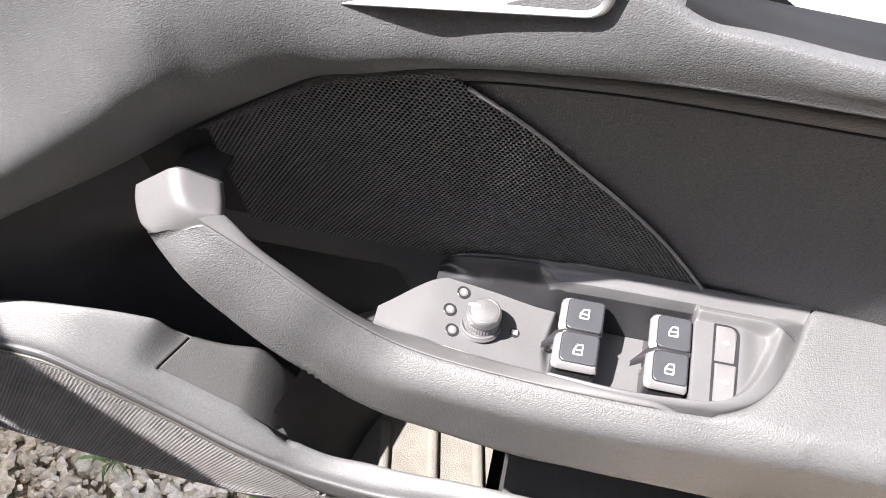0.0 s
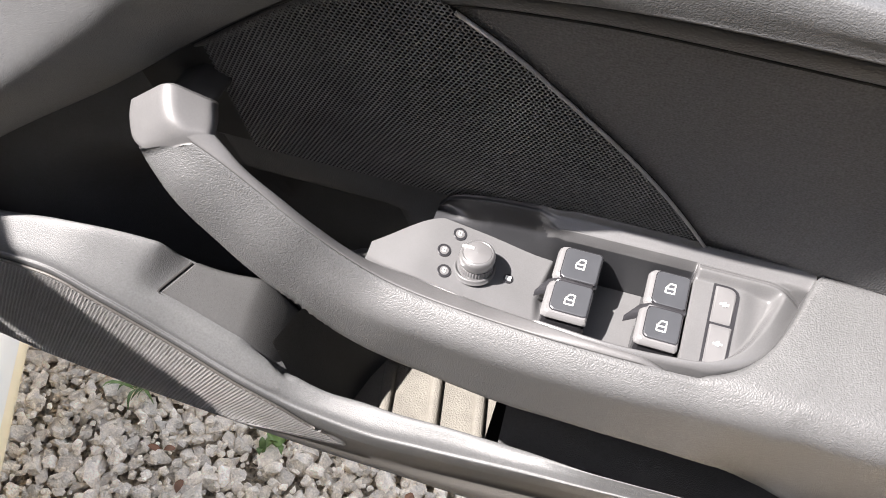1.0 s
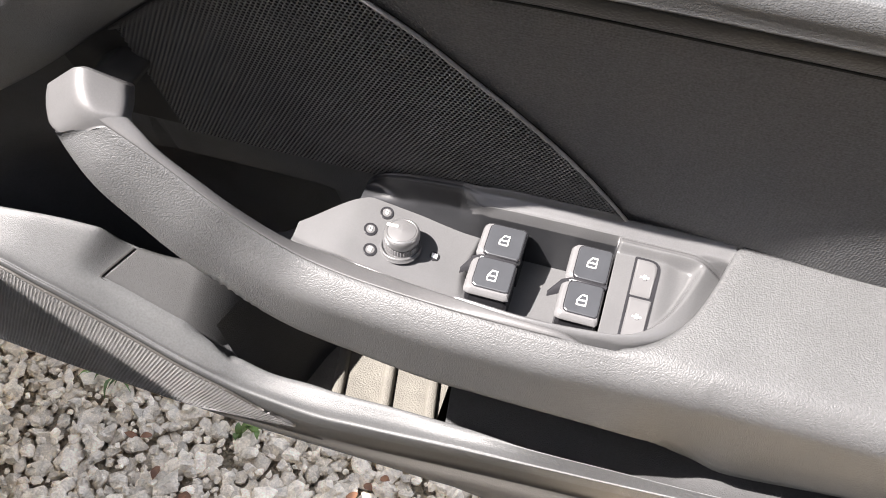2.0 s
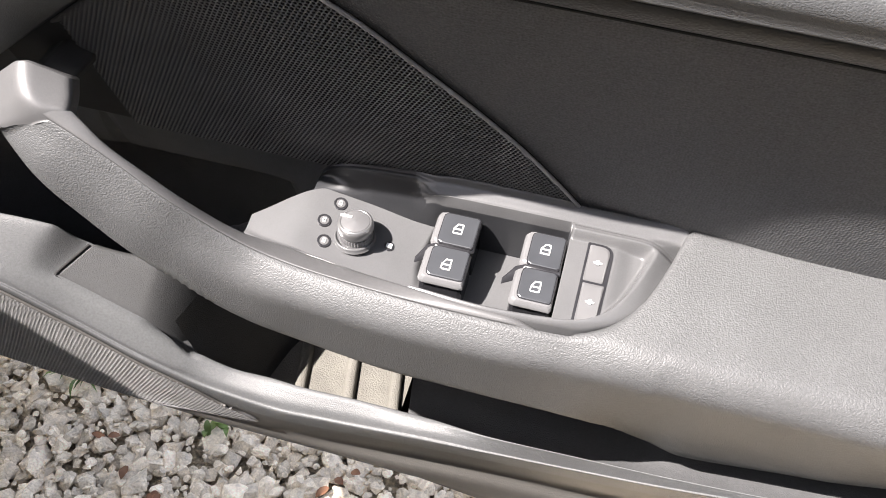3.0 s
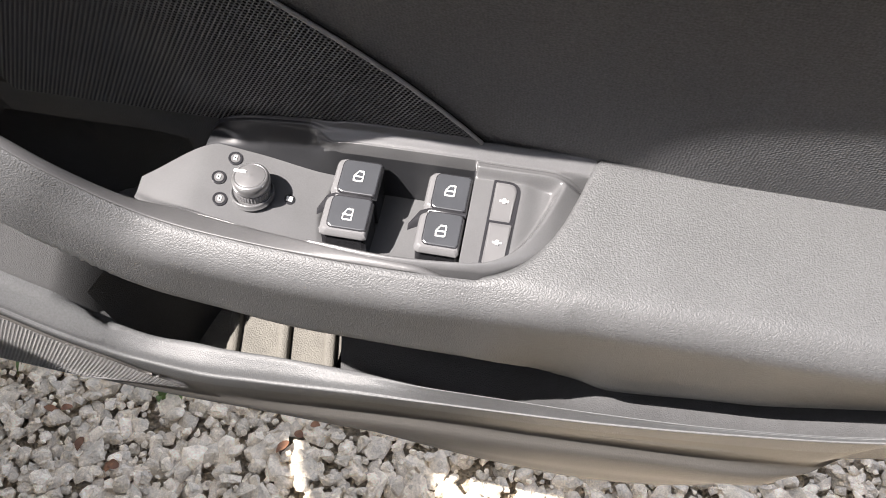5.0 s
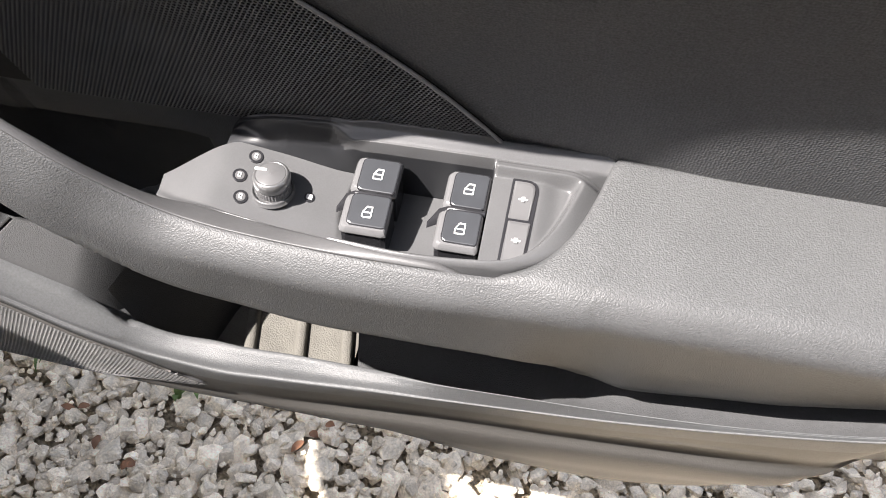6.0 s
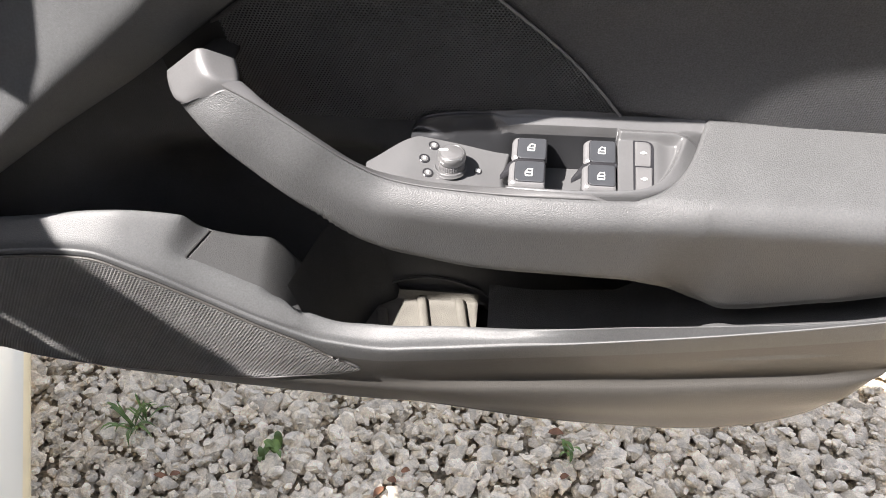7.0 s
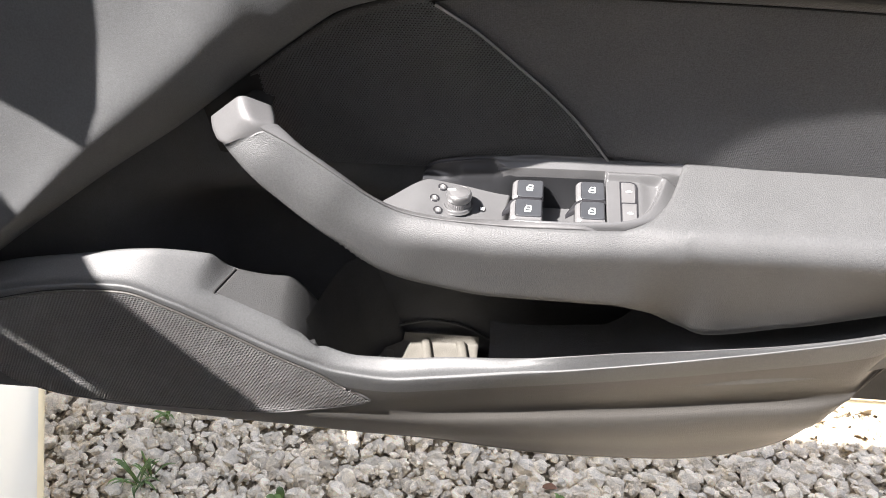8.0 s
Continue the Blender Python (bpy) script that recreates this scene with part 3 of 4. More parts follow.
def face_y(x, z):
    """Depth of the lower panel's front face at a place."""
    key = round(x, 3)
    if key not in FACE:
        pts = spline([(key, y, h) for y, h in lower_profile(key)], 64)[25:57]
        FACE[key] = sorted((p.z, p.y) for p in pts)
    t = FACE[key]
    return float(np.interp(z, [q[0] for q in t], [q[1] for q in t]))


def grille_top(x):
    return min(curve_at(GRILLE_TOP, x) + 0.006 * smooth01((-0.13 - x) / 0.03), yz(RIM_OUT, x)[1] - 0.0015)


def grille():
    """Perforated sheet over the loudspeaker: a hexagonal hole in every cell."""
    pitch = 0.0031
    verts, faces = [], []
    for j, z in enumerate(np.arange(0.437, 0.632, pitch * 0.866)):
        x = -0.556 + (0.5 * pitch if j % 2 else 0)
        while x < -0.114:
            if curve_at(GRILLE_LOW, x) + 0.001 < z < grille_top(x) - 0.0015:
                k, y = len(verts), face_y(x, z)
                slope = (face_y(x, z + 0.003) - face_y(x, z - 0.003)) / 0.006
                for r, dy in ((pitch * 0.577, -0.0021), (pitch * 0.43, -0.0024), (pitch * 0.42, -0.0009)):
                    for a in range(6):
                        an = radians(60 * a + 30)
                        verts.append((x + r * math.cos(an), y + slope * r * math.sin(an) + dy, z + r * math.sin(an)))
                for circle in (0, 6):
                    for a in range(6):
                        b = (a + 1) % 6
                        faces.append((k + circle + a, k + circle + b, k + circle + 6 + b, k + circle + 6 + a))
            x += pitch
    return verts, faces


grille_part = part("speaker_grille", grille(), GRILLE, door, "dark perforated loudspeaker grille", smooth=False)


def grille_back():
    rows = []
    for x in span(-0.558, -0.113, 60):
        z1 = grille_top(x) + 0.001
        z0 = min(curve_at(GRILLE_LOW, x) - 0.001, z1 - 0.001)
        rows.append([(x, face_y(x, z) - 0.0007, z) for z in span(z0, z1, 24)])
    return sheet(rows)


lip = [(x, curve_at(GRILLE_LOW, x) - 0.0015) for x in span(-0.5, -0.121, 60)] + [(-0.113, 0.4975), (-0.1125, 0.4995), (-0.1145, 0.5025), (-0.121, 0.5085), (-0.13, 0.5145)]
edge = [Vector((x, face_y(x, z) - 0.0012, z)) for x, z in lip]
part("grille_lip", tube(edge, 0.0012, 6), SATIN, grille_part)
upper = [Vector((x, face_y(x, grille_top(x) - 0.0012) - 0.0014, grille_top(x) - 0.0012)) for x in span(-0.5, -0.135, 70)]
part("grille_lip", tube(upper, 0.0012, 8), LOWER, grille_part)
part("grille_backing", grille_back(), BACKING, grille_part)

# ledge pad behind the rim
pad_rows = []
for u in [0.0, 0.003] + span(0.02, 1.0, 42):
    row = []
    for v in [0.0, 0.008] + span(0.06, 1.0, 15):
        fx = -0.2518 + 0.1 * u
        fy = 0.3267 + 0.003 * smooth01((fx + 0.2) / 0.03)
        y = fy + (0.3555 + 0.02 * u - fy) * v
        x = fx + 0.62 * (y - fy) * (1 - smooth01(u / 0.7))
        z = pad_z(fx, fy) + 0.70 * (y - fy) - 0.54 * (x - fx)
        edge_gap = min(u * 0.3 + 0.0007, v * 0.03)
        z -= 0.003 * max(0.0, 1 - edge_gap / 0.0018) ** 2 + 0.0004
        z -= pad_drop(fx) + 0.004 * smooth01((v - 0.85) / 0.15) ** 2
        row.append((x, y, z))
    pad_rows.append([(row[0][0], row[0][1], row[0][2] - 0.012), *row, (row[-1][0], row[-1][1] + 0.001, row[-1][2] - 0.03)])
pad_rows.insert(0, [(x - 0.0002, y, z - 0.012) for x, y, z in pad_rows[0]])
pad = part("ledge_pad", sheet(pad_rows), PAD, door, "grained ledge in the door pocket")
gap_line = [Vector(pad_rows[1][k]) + Vector((-0.0006, 0, 0.0016)) for k in range(15, 1, -1)] + [Vector(r[1]) + Vector((-0.0002, -0.0006, 0.0025)) for r in pad_rows[2:26]]
part("joint", tube(gap_line, 0.0012, 6), BACKING, pad, "dark joint round the ledge")

# ledge between armrest and rim, in the shade-darkened plastic
shelf = []
for x in span(0.0, 0.42, 32):
    iy, iz = yz(RIM_IN, x)
    k = smooth01((x - 0.10) / 0.08)
    zl = curve_at(REST_LOW, x) + 0.006
    shelf.append([(x, iy + 0.005, iz - 0.019), (x, iy + 0.012, iz - 0.024 - 0.03 * (1 - k)), (x, 0.33, iz - 0.022 - 0.06 * (1 - k)), (x, 0.365, zl + 0.004 - 0.1 * (1 - k))])
part("pocket_ledge", sheet(shelf), CAVITY, door)

# ribbed pocket floor
FLOOR_Z = 0.47
part("pocket_floor", sheet([[(a + (-0.014 - a) * t, y, FLOOR_Z + dz) for t in span(0, 1, 12)] for y, a, dz in ((0.342, -0.135, 0), (0.374, -0.128, 0), (0.4, -0.122, 0), (0.421, -0.1145, 0), (0.432, -0.098, 0), (0.434, -0.096, 0.001), (0.4345, -0.094, 0.012))]), MAT, door, "dusty ribbed pocket floor, lightened as in sunlight")
for x, y1 in ((-0.104, 0.417), (-0.0625, 0.433), (-0.024, 0.433)):
    rib = []
    for y in span(0.343, y1, 12):
        xm, h = x - 0.2 * (y - 0.39), 0.0055 * (1 - smooth01((y - y1 + 0.006) / 0.006) * (0.6 if x < -0.08 else 0))
        rib.append([(xm - 0.0055, y, FLOOR_Z), (xm - 0.0042, y, FLOOR_Z + 0.8 * h), (xm - 0.0022, y, FLOOR_Z + h), (xm + 0.0022, y, FLOOR_Z + h), (xm + 0.004, y, FLOOR_Z + 0.8 * h), (xm + 0.0052, y, FLOOR_Z)])
    part("floor_rib", sheet([[(p[0], p[1], FLOOR_Z - 0.001) for p in rib[0]], *rib, [(p[0], p[1], FLOOR_Z - 0.001) for p in rib[-1]]]), MAT, door)
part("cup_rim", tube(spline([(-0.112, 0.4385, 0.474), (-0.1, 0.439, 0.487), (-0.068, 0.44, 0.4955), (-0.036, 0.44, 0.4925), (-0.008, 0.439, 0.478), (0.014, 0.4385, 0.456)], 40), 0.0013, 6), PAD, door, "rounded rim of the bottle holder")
end_wall = []
for y, a in ((0.333, -0.137), (0.342, -0.135), (0.374, -0.128), (0.4, -0.122), (0.421, -0.1145), (0.4335, -0.1), (0.446, -0.09)):
    end_wall.append(spline([(a - 0.034, y, 0.585), (a - 0.026, y, 0.555), (a - 0.012, y, 0.51), (a - 0.003, y, 0.479), (a + 0.001, y, 0.468)], 12))
part("pocket_end", sheet(end_wall), CAVITY, door, "rounded end of the door pocket, darkened as in shade")
part("pocket_base", sheet([[(x, y, 0.452 + 0.05 * smooth01((x - 0.0) / 0.2)) for y in (0.345, 0.37, 0.45)] for x in span(-0.2, 0.27, 12)]), BACKING, door)


# ---- switch panel ----
PLATE_BACK = [(-0.0915, 0.3305), (-0.0875, 0.3335), (-0.0615, 0.3535), (-0.054, 0.3565), (-0.03, 0.3565), (0.0, 0.3555), (0.02, 0.3565), (0.152, 0.3565)]
RIGHT_EDGE = [(0.288, 0.09), (0.293, 0.1), (0.299, 0.117), (0.311, 0.131), (0.333, 0.142), (0.365, 0.152)]
LIP_Z = [(-0.097, 0.7242), (-0.05, 0.729), (-0.023, 0.731), (0.013, 0.7375), (0.056, 0.7415), (0.152, 0.7425)]
REAR = 0.3675


def soft_min(values, k):
    return -k * math.log(sum(math.exp(-v / k) for v in values))


def table_z(y):
    """Height of the narrow table that carries the lock rocker."""
    return 0.7388 + (y - 0.325) * 0.185


def knob_floor(x, y):
    """The plane round the mirror knob, bent down at its front end."""
    fall = 0.5 * ((x + 0.061) + math.sqrt((x + 0.061) ** 2 + 0.006 ** 2))
    return 0.7290 - 0.185 * fall + 0.05 * (x + 0.061 - fall) + 0.25 * (y - 0.336)


def crest_z(x, y):
    """Height of the panel's rim, rising to the rear."""
    a, y0 = curve_at(LIP_Z, x), curve_at(PLATE_FRONT, x)
    return a + (0.7525 - a) * smooth01((y - y0) / 0.05)


def plate_z(x, y):
    """Height of the switch panel: mirror knob floor, switch recess, lock table and bowl."""
    y0 = curve_at(PLATE_FRONT, x)
    xr = curve_at(RIGHT_EDGE, y)
    front = curve_at(LIP_Z, x)
    floor = knob_floor(x, y)
    f = floor + (0.7095 - floor) * smooth01((x - 0.006 - 0.2 * abs(y - 0.33)) / 0.006)
    bowl = table_z(y) - 0.003 * smooth01((x - 0.115) / 0.012)
    f = f + (bowl - f) * smooth01((x - 0.0892) / 0.0008)
    rear = (0.3590 - y) / 0.0065 + 4 * (1 - smooth01((x - 0.087) / 0.004))
    u = soft_min(((xr - x) / 0.011, (y - y0) / 0.0036, rear), 0.2)
    wall = smooth01((u - 0.85) / 0.6)
    high = crest_z(x, y) - 0.004 * max(0.0, 0.8 - u) ** 2 - 0.0038 * smooth01((y - 0.349) / 0.006)
    rim = high + (f - high) * wall
    near = smooth01((y - y0 - 0.001) / 0.005)
    plain = front - 0.001 + (floor - front + 0.001) * near
    return plain + (rim - plain) * smooth01((x - 0.002) / 0.012)


def plate():
    rows = []
    for x in span(-0.0915, 0.004, 60) + span(0.0046, 0.024, 34) + span(0.0246, 0.088, 70) + span(0.0885, 0.0905, 6) + span(0.0912, 0.1515, 80):
        y0, y1 = curve_at(PLATE_FRONT, x), curve_at(PLATE_BACK, x)
        row = [(x, y0, plate_z(x, y0) - 0.02), (x, y0 + 0.0002, plate_z(x, y0) - 0.001)]
        for t in span(0.008, 1.0, 100):
            y = y0 + (y1 - y0) * t
            row.append((x, y, plate_z(x, y)))
        rows.append(row)
    return sheet(rows)


panel = part("switch_panel", plate(), PLATE, door, "satin anthracite window switch panel")

# wall behind the mirror knob, that turns into the rail behind the switches
WALL_TOP = [(-0.0615, 0.7345), (-0.056, 0.741), (-0.0427, 0.7458), (-0.025, 0.7485), (0.0, 0.7505), (0.03, 0.7525), (0.152, 0.7535)]
wall_rows = []
for x in span(-0.0615, 0.1515, 150):
    y1, zt = curve_at(PLATE_BACK, x), curve_at(WALL_TOP, x)
    base, turn = plate_z(x, y1), smooth01((x + 0.004) / 0.016)
    h = max(zt - base, 0.0005)
    fold = max(0.0, min(1.0, (-0.0276 - x) / 0.033))
    dark = [(y1, base - 0.004), (y1 + 0.0003, base), (y1 + 0.003 + 0.007 * fold, base + h * (0.25 + 0.3 * (1 - fold))), (y1 + 0.0075 + 0.002 * fold, base + 0.86 * h), (REAR - 0.0035, zt - 0.0006), (REAR - 0.0015, zt), (REAR, zt - 0.0008), (REAR + 0.0015, base - 0.006)]
    edge_z = zt - 0.0045
    rail = [(y1, base - 0.004), (y1 + 0.0003, base), (y1 + 0.0008, max(edge_z - 0.003, base)), (y1 + 0.0016, max(edge_z - 0.0006, base)), (y1 + 0.0032, max(edge_z + 0.0008, base)), (y1 + 0.007, max(zt - 0.0008, base)), (REAR - 0.0003, zt - 0.0003), (REAR + 0.0015, base - 0.006)]
    wall_rows.append(spline([(x, a + (c - a) * turn, b + (d - b) * turn) for (a, b), (c, d) in zip(dark, rail)], 36))
wall_mesh = sheet(wall_rows)
# slot 1 paints the shadow on the wall and the recess's back
wall_slots = []
for k in range(len(wall_mesh[1])):
    x, _, z = wall_rows[k // 35][k % 35]
    wall_slots.append(1 if x < 0.006 - 0.6 * (z - 0.735) or (x < 0.0888 and k % 35 < 9) else 0)
part("panel_wall", wall_mesh, [PLATE, SHADED_PLATE], panel, "wall behind the mirror knob, coloured as in shade, running into the rear rail", slot=wall_slots)


def window_switch(x0, x1, y0, y1, zt, tilt, front):
    """A rocker half: light satin body, dark face, white window sign."""
    cx, cy = (x0 + x1) / 2, (y0 + y1) / 2
    lift = lambda y: zt + tilt * (y - cy)

    def loop(l, r, f, b, dz, rad, n=36):
        corners = [(x0 + l, y0 + f, 0), (x1 - r, y0 + f, 0), (x1 - r, y1 - b, 0), (x0 + l, y1 - b, 0)]
        return [Vector((p.x, p.y, lift(p.y) + dz)) for p in ring(rounded(corners, [rad, 0.0012, 0.0012, rad], 6), n)]
    # black lower body that imitates the shadow in the gutter
    shade_skirt = sheet([loop(-0.0004, 0.0002, 0.001, 0, -0.024, 0.003), loop(0.0004, 0.0005, 0.0012, 0, -0.003, 0.003)], True, True)
    body = sheet([loop(-0.0004, -0.0002, 0.0, 0, -0.0034, 0.003), loop(-0.0002, -0.0001, 0.0, 0, -0.0028, 0.003), loop(0.0003, 0, 0.0004, 0.0001, -0.0018, 0.0034), loop(0.001, 0.0003, 0.001, 0.0004, -0.0008, 0.0036), loop(0.002, 0.0008, 0.0016, 0.0009, -0.0001, 0.0036), loop(0.003, 0.0012, 0.0026, 0.0012, 0.0, 0.0036)], True, True)
    f0, b0 = (0.0032, 0.0006) if front else (0.0006, 0.0016)
    face = sheet([loop(0.0040, 0.0010, f0, b0, -0.001, 0.003), loop(0.0040, 0.0010, f0, b0, 0.0004, 0.003), loop(0.0044, 0.0014, f0 + 0.0004, b0 + 0.0004, 0.0006, 0.003)], True, True)
    line = sheet([loop(0.0035, 0.0006, f0 - 0.0006, b0 - 0.0006, -0.001, 0.0034), loop(0.0035, 0.0006, f0 - 0.0006, b0 - 0.0006, 0.0002, 0.0034)], True, True)
    pieces, s = [body, face, line, shade_skirt], [0] * len(body[1]) + [1] * len(face[1]) + [3] * (len(line[1]) + len(shade_skirt[1]))
    gx, gy = cx + 0.001, cy
    for (ax, ay), (bx, by) in (((-0.0024, -0.003), (0.0024, -0.003)), ((0.0024, -0.003), (0.0024, 0.003)), ((0.0024, 0.003), (-0.0005, 0.003)), ((-0.0005, 0.003), (-0.0024, -0.0002)), ((-0.0024, -0.0002), (-0.0024, -0.003)), ((-0.0024, -0.0002), (0.0024, -0.0002))):
        a, b = Vector((gx + ax, gy + ay, 0)), Vector((gx + bx, gy + by, 0))
        d = (b - a).normalized() * 0.0003
        w = Vector((-d.y, d.x, 0))
        quad = [a - d - w, b + d - w, b + d + w, a - d + w]
        v = [(p.x, p.y, lift(p.y) + dz) for dz in (0.0006, 0.001) for p in quad]
        pieces.append((v, box((0, 0, 0), (1, 1, 1))[1]))
        s = s + [2] * 6
    return part("window_switch", join(*pieces), [SWITCH_BODY, SWITCH, WHITE, GLOSS], panel, "dark window switch with light edge and white window sign", smooth=False, slot=s)


for x0, x1, y0, y1, zt, tilt in ((0.0146, 0.0398, 0.3334, 0.3552, 0.7363, 0.16), (0.0136, 0.0392, 0.3106, 0.3322, 0.7316, 0.21), (0.0660, 0.0890, 0.3296, 0.3524, 0.7394, 0.145), (0.0652, 0.0886, 0.3064, 0.3284, 0.735, 0.19)):
    window_switch(x0, x1, y0, y1, zt, tilt, y0 < 0.32)


def lock_button(y0, y1, ends):
    """Half of the rear lock rocker, flush with its table."""
    loop = rounded([(0.1012, y0, 0), (0.1122, y0, 0), (0.1136, y1, 0), (0.1016, y1, 0)], [0.0008, 1.35 * ends[0], 1.35 * ends[1], 0.0008], 6)
    c = Vector((0.1074, (y0 + y1) / 2, 0))
    rings = [[(c.x + (p.x - c.x) * k, c.y + (p.y - c.y) * k, table_z(p.y) + dz) for p in loop] for k, dz in ((1.0, -0.006), (1.0, 0.0002), (0.95, 0.0009), (0.8, 0.0011))]
    v, f = sheet(rings, True, True)
    z = table_z(c.y) + 0.0013
    sign = join(box((c.x - 0.0024, c.y - 0.0005, z), (c.x + 0.0024, c.y + 0.0005, z + 0.0003)), box((c.x - 0.0008, c.y - 0.0015, z + 0.0001), (c.x + 0.0008, c.y + 0.0015, z + 0.0005)))
    return part("lock_button", join((v, f), sign), [BUTTON, WHITE], panel, "grey rear door lock button", smooth=False, slot=[0] * len(f) + [1] * 12)


lock_button(0.3262, 0.3488, (0.0008, 0.0075))
lock_button(0.3020, 0.3252, (0.0075, 0.0008))
slot_loop = rounded([(0.0998, 0.3008, 0), (0.1136, 0.3008, 0), (0.1151, 0.35, 0), (0.1003, 0.35, 0)], [0.001, 0.0085, 0.0085, 0.001], 6)
part("lock_slot", sheet([[Vector((p.x, p.y, table_z(p.y) - 0.004)) for p in slot_loop], [Vector((p.x, p.y, table_z(p.y) + 0.0004)) for p in slot_loop]], True, True), GLOSS, panel, smooth=False)

# mirror adjusting knob
K = (-0.0300, 0.3338, 0.7232)
part("knob_collar", lathe([(0.0122, -0.002), (0.0122, 0.0008), (0.0116, 0.0016), (0.0108, 0.0014), (0.0104, -0.001)], K), PLATE, panel)
knob = part("mirror_knob", lathe([(0.0098, -0.001), (0.0098, 0.0015), (0.0094, 0.002), (0.0092, 0.0062), (0.0097, 0.0068), (0.0103, 0.009), (0.0103, 0.0115), (0.0098, 0.0134), (0.0090, 0.0141), (0.0084, 0.0141), (0.0082, 0.0137)], (K[0] + 0.0012, K[1] - 0.0006, K[2]), 64), SILVER, panel, "round satin silver mirror adjusting knob")
part("knob_grip", lathe([(0.0092, 0.0016), (0.0094, 0.0022), (0.0094, 0.0058), (0.0092, 0.0062)], (K[0] + 0.0012, K[1] - 0.0006, K[2]), 72, 0.0003), SWITCH_BODY, knob, "finely ribbed waist", smooth=False)
part("knob_face", lathe([(0.0083, 0.0125), (0.0083, 0.0139), (0.0079, 0.0142), (0.0001, 0.0143)], (K[0] + 0.0012, K[1] - 0.0006, K[2]), 48), BUTTON, knob, "flat grey knob face")
part("knob_pointer", box((K[0] - 0.0085, K[1] + 0.0008, K[2] + 0.0138), (K[0] - 0.0015, K[1] + 0.0026, K[2] + 0.0147)), WHITE, knob, bevel=0.0004)
for sx, sy, small in ((-0.0438, 0.3502, 0), (-0.0494, 0.3371, 0), (-0.0456, 0.3252, 0), (-0.0098, 0.3352, 1)):
    c = (sx, sy, knob_floor(sx, sy) + 0.0002)
    r = 0.0026 if small else 0.0037
    tilt = lambda v: [(p[0], p[1], p[2] - 0.185 * (p[0] - c[0]) + 0.2 * (p[1] - c[1])) for p in v]
    v1 = lathe([(r + 0.0003, -0.001), (r + 0.0003, 0.0002), (r, 0.0004), (r - 0.0009, 0.0003), (r - 0.001, -0.001)], c, 24)
    v2 = lathe([(r - 0.001, -0.001), (r - 0.0011, 0.0004), (0.0001, 0.0005)], c, 24)
    w = 0.0017 if small else 0.0009
    v3 = box((c[0] - w, c[1] - 0.0013, c[2]), (c[0] + w, c[1] + 0.0013, c[2] + 0.0009))
    v4 = box((c[0] - 0.0004, c[1] - 0.0006, c[2]), (c[0] + 0.0004, c[1] + 0.0006, c[2] + 0.0010))
    made = join(v1, v2, v3, v4)
    part("mirror_sign", (tilt(made[0]), made[1]), [GLOSS, BUTTON, WHITE], panel, smooth=False, slot=[0] * len(v1[1]) + [1] * len(v2[1]) + [2] * 6 + [2 if small else 0] * 6)
for x, y, z in ((0.0141, 0.3328, 0.7325), (0.0656, 0.329, 0.7362)):
    part("switch_fin", sheet([[(x - 0.0075, y - 0.003, z - 0.0155), (x - 0.0075, y - 0.001, z - 0.0125), (x - 0.0075, y + 0.0004, z - 0.0155)], [(x - 0.001, y - 0.002, z - 0.0115), (x - 0.001, y + 0.0002, z - 0.0012), (x - 0.001, y + 0.0018, z - 0.0115)], [(x + 0.004, y - 0.0006, z - 0.002), (x + 0.004, y + 0.0001, z + 0.0022), (x + 0.004, y + 0.0008, z - 0.002)], [(x + 0.0235, y - 0.0006, z - 0.002), (x + 0.0235, y + 0.0001, z + 0.0022), (x + 0.0235, y + 0.0008, z - 0.002)]]), GLOSS, panel)

# ---- closed shell of the door ----
shell = []
for x in span(-0.58, 0.42, 40):
    by, bz = yz(BOTTOM, x)
    bz = min(bz, 0.86)
    shell.append([(x, by + 0.02, bz + 0.004), (x, by + 0.06, bz + 0.0), (x, 0.455, bz + 0.03), (x, 0.468, (bz + 0.88) / 2), (x, 0.45, 0.86), (x, 0.43, 0.878), (x, 0.38, 0.875), (x, 0.372, 0.80)])
part("outer_skin", sheet(shell), PAINT, door, "white painted outer door skin")
part("front_edge", sheet([[(-0.58, y, z) for y in (0.335, 0.455)] for z in span(0.54, 0.95, 6)]), PAINT, door)
part("rear_edge", sheet([[(0.44, y, z) for y in (0.285, 0.455)] for z in span(0.66, 0.93, 6)]), PAINT, door)
gm = bpy.data.materials.new("tinted window glass")
gm.use_nodes = True
gt = gm.node_tree
gt.nodes.remove(gt.nodes["Principled BSDF"])
mixer, clear, shine, fres = (gt.nodes.new(k) for k in ("ShaderNodeMixShader", "ShaderNodeBsdfTransparent", "ShaderNodeBsdfGlossy", "ShaderNodeFresnel"))
clear.inputs[0].default_value, shine.inputs["Roughness"].default_value = (0.62, 0.65, 0.64, 1), 0.02
gt.links.new(fres.outputs[0], mixer.inputs[0])
gt.links.new(clear.outputs[0], mixer.inputs[1])
gt.links.new(shine.outputs[0], mixer.inputs[2])
gt.links.new(mixer.outputs[0], gt.nodes["Material Output"].inputs[0])
part("window_glass", sheet([[(x, 0.362 - 0.12 * (z - 0.92), z) for x in span(0.0, 0.44, 8)] for z in (0.9, 1.0, 1.12)]), gm, door, "tinted door glass")

# ---- white car body beside the door ----
SIDE = Vector((-0.418, 0.908, 0)).normalized()
ACROSS = Vector((-SIDE.y, SIDE.x, 0))
SILL_AT = Vector((-0.638, 0.554, 0))


def along(a, c, z):
    """A place on the car's side: along it, into it, and up."""
    return SILL_AT + SIDE * a + ACROSS * c + Vector((0, 0, z))


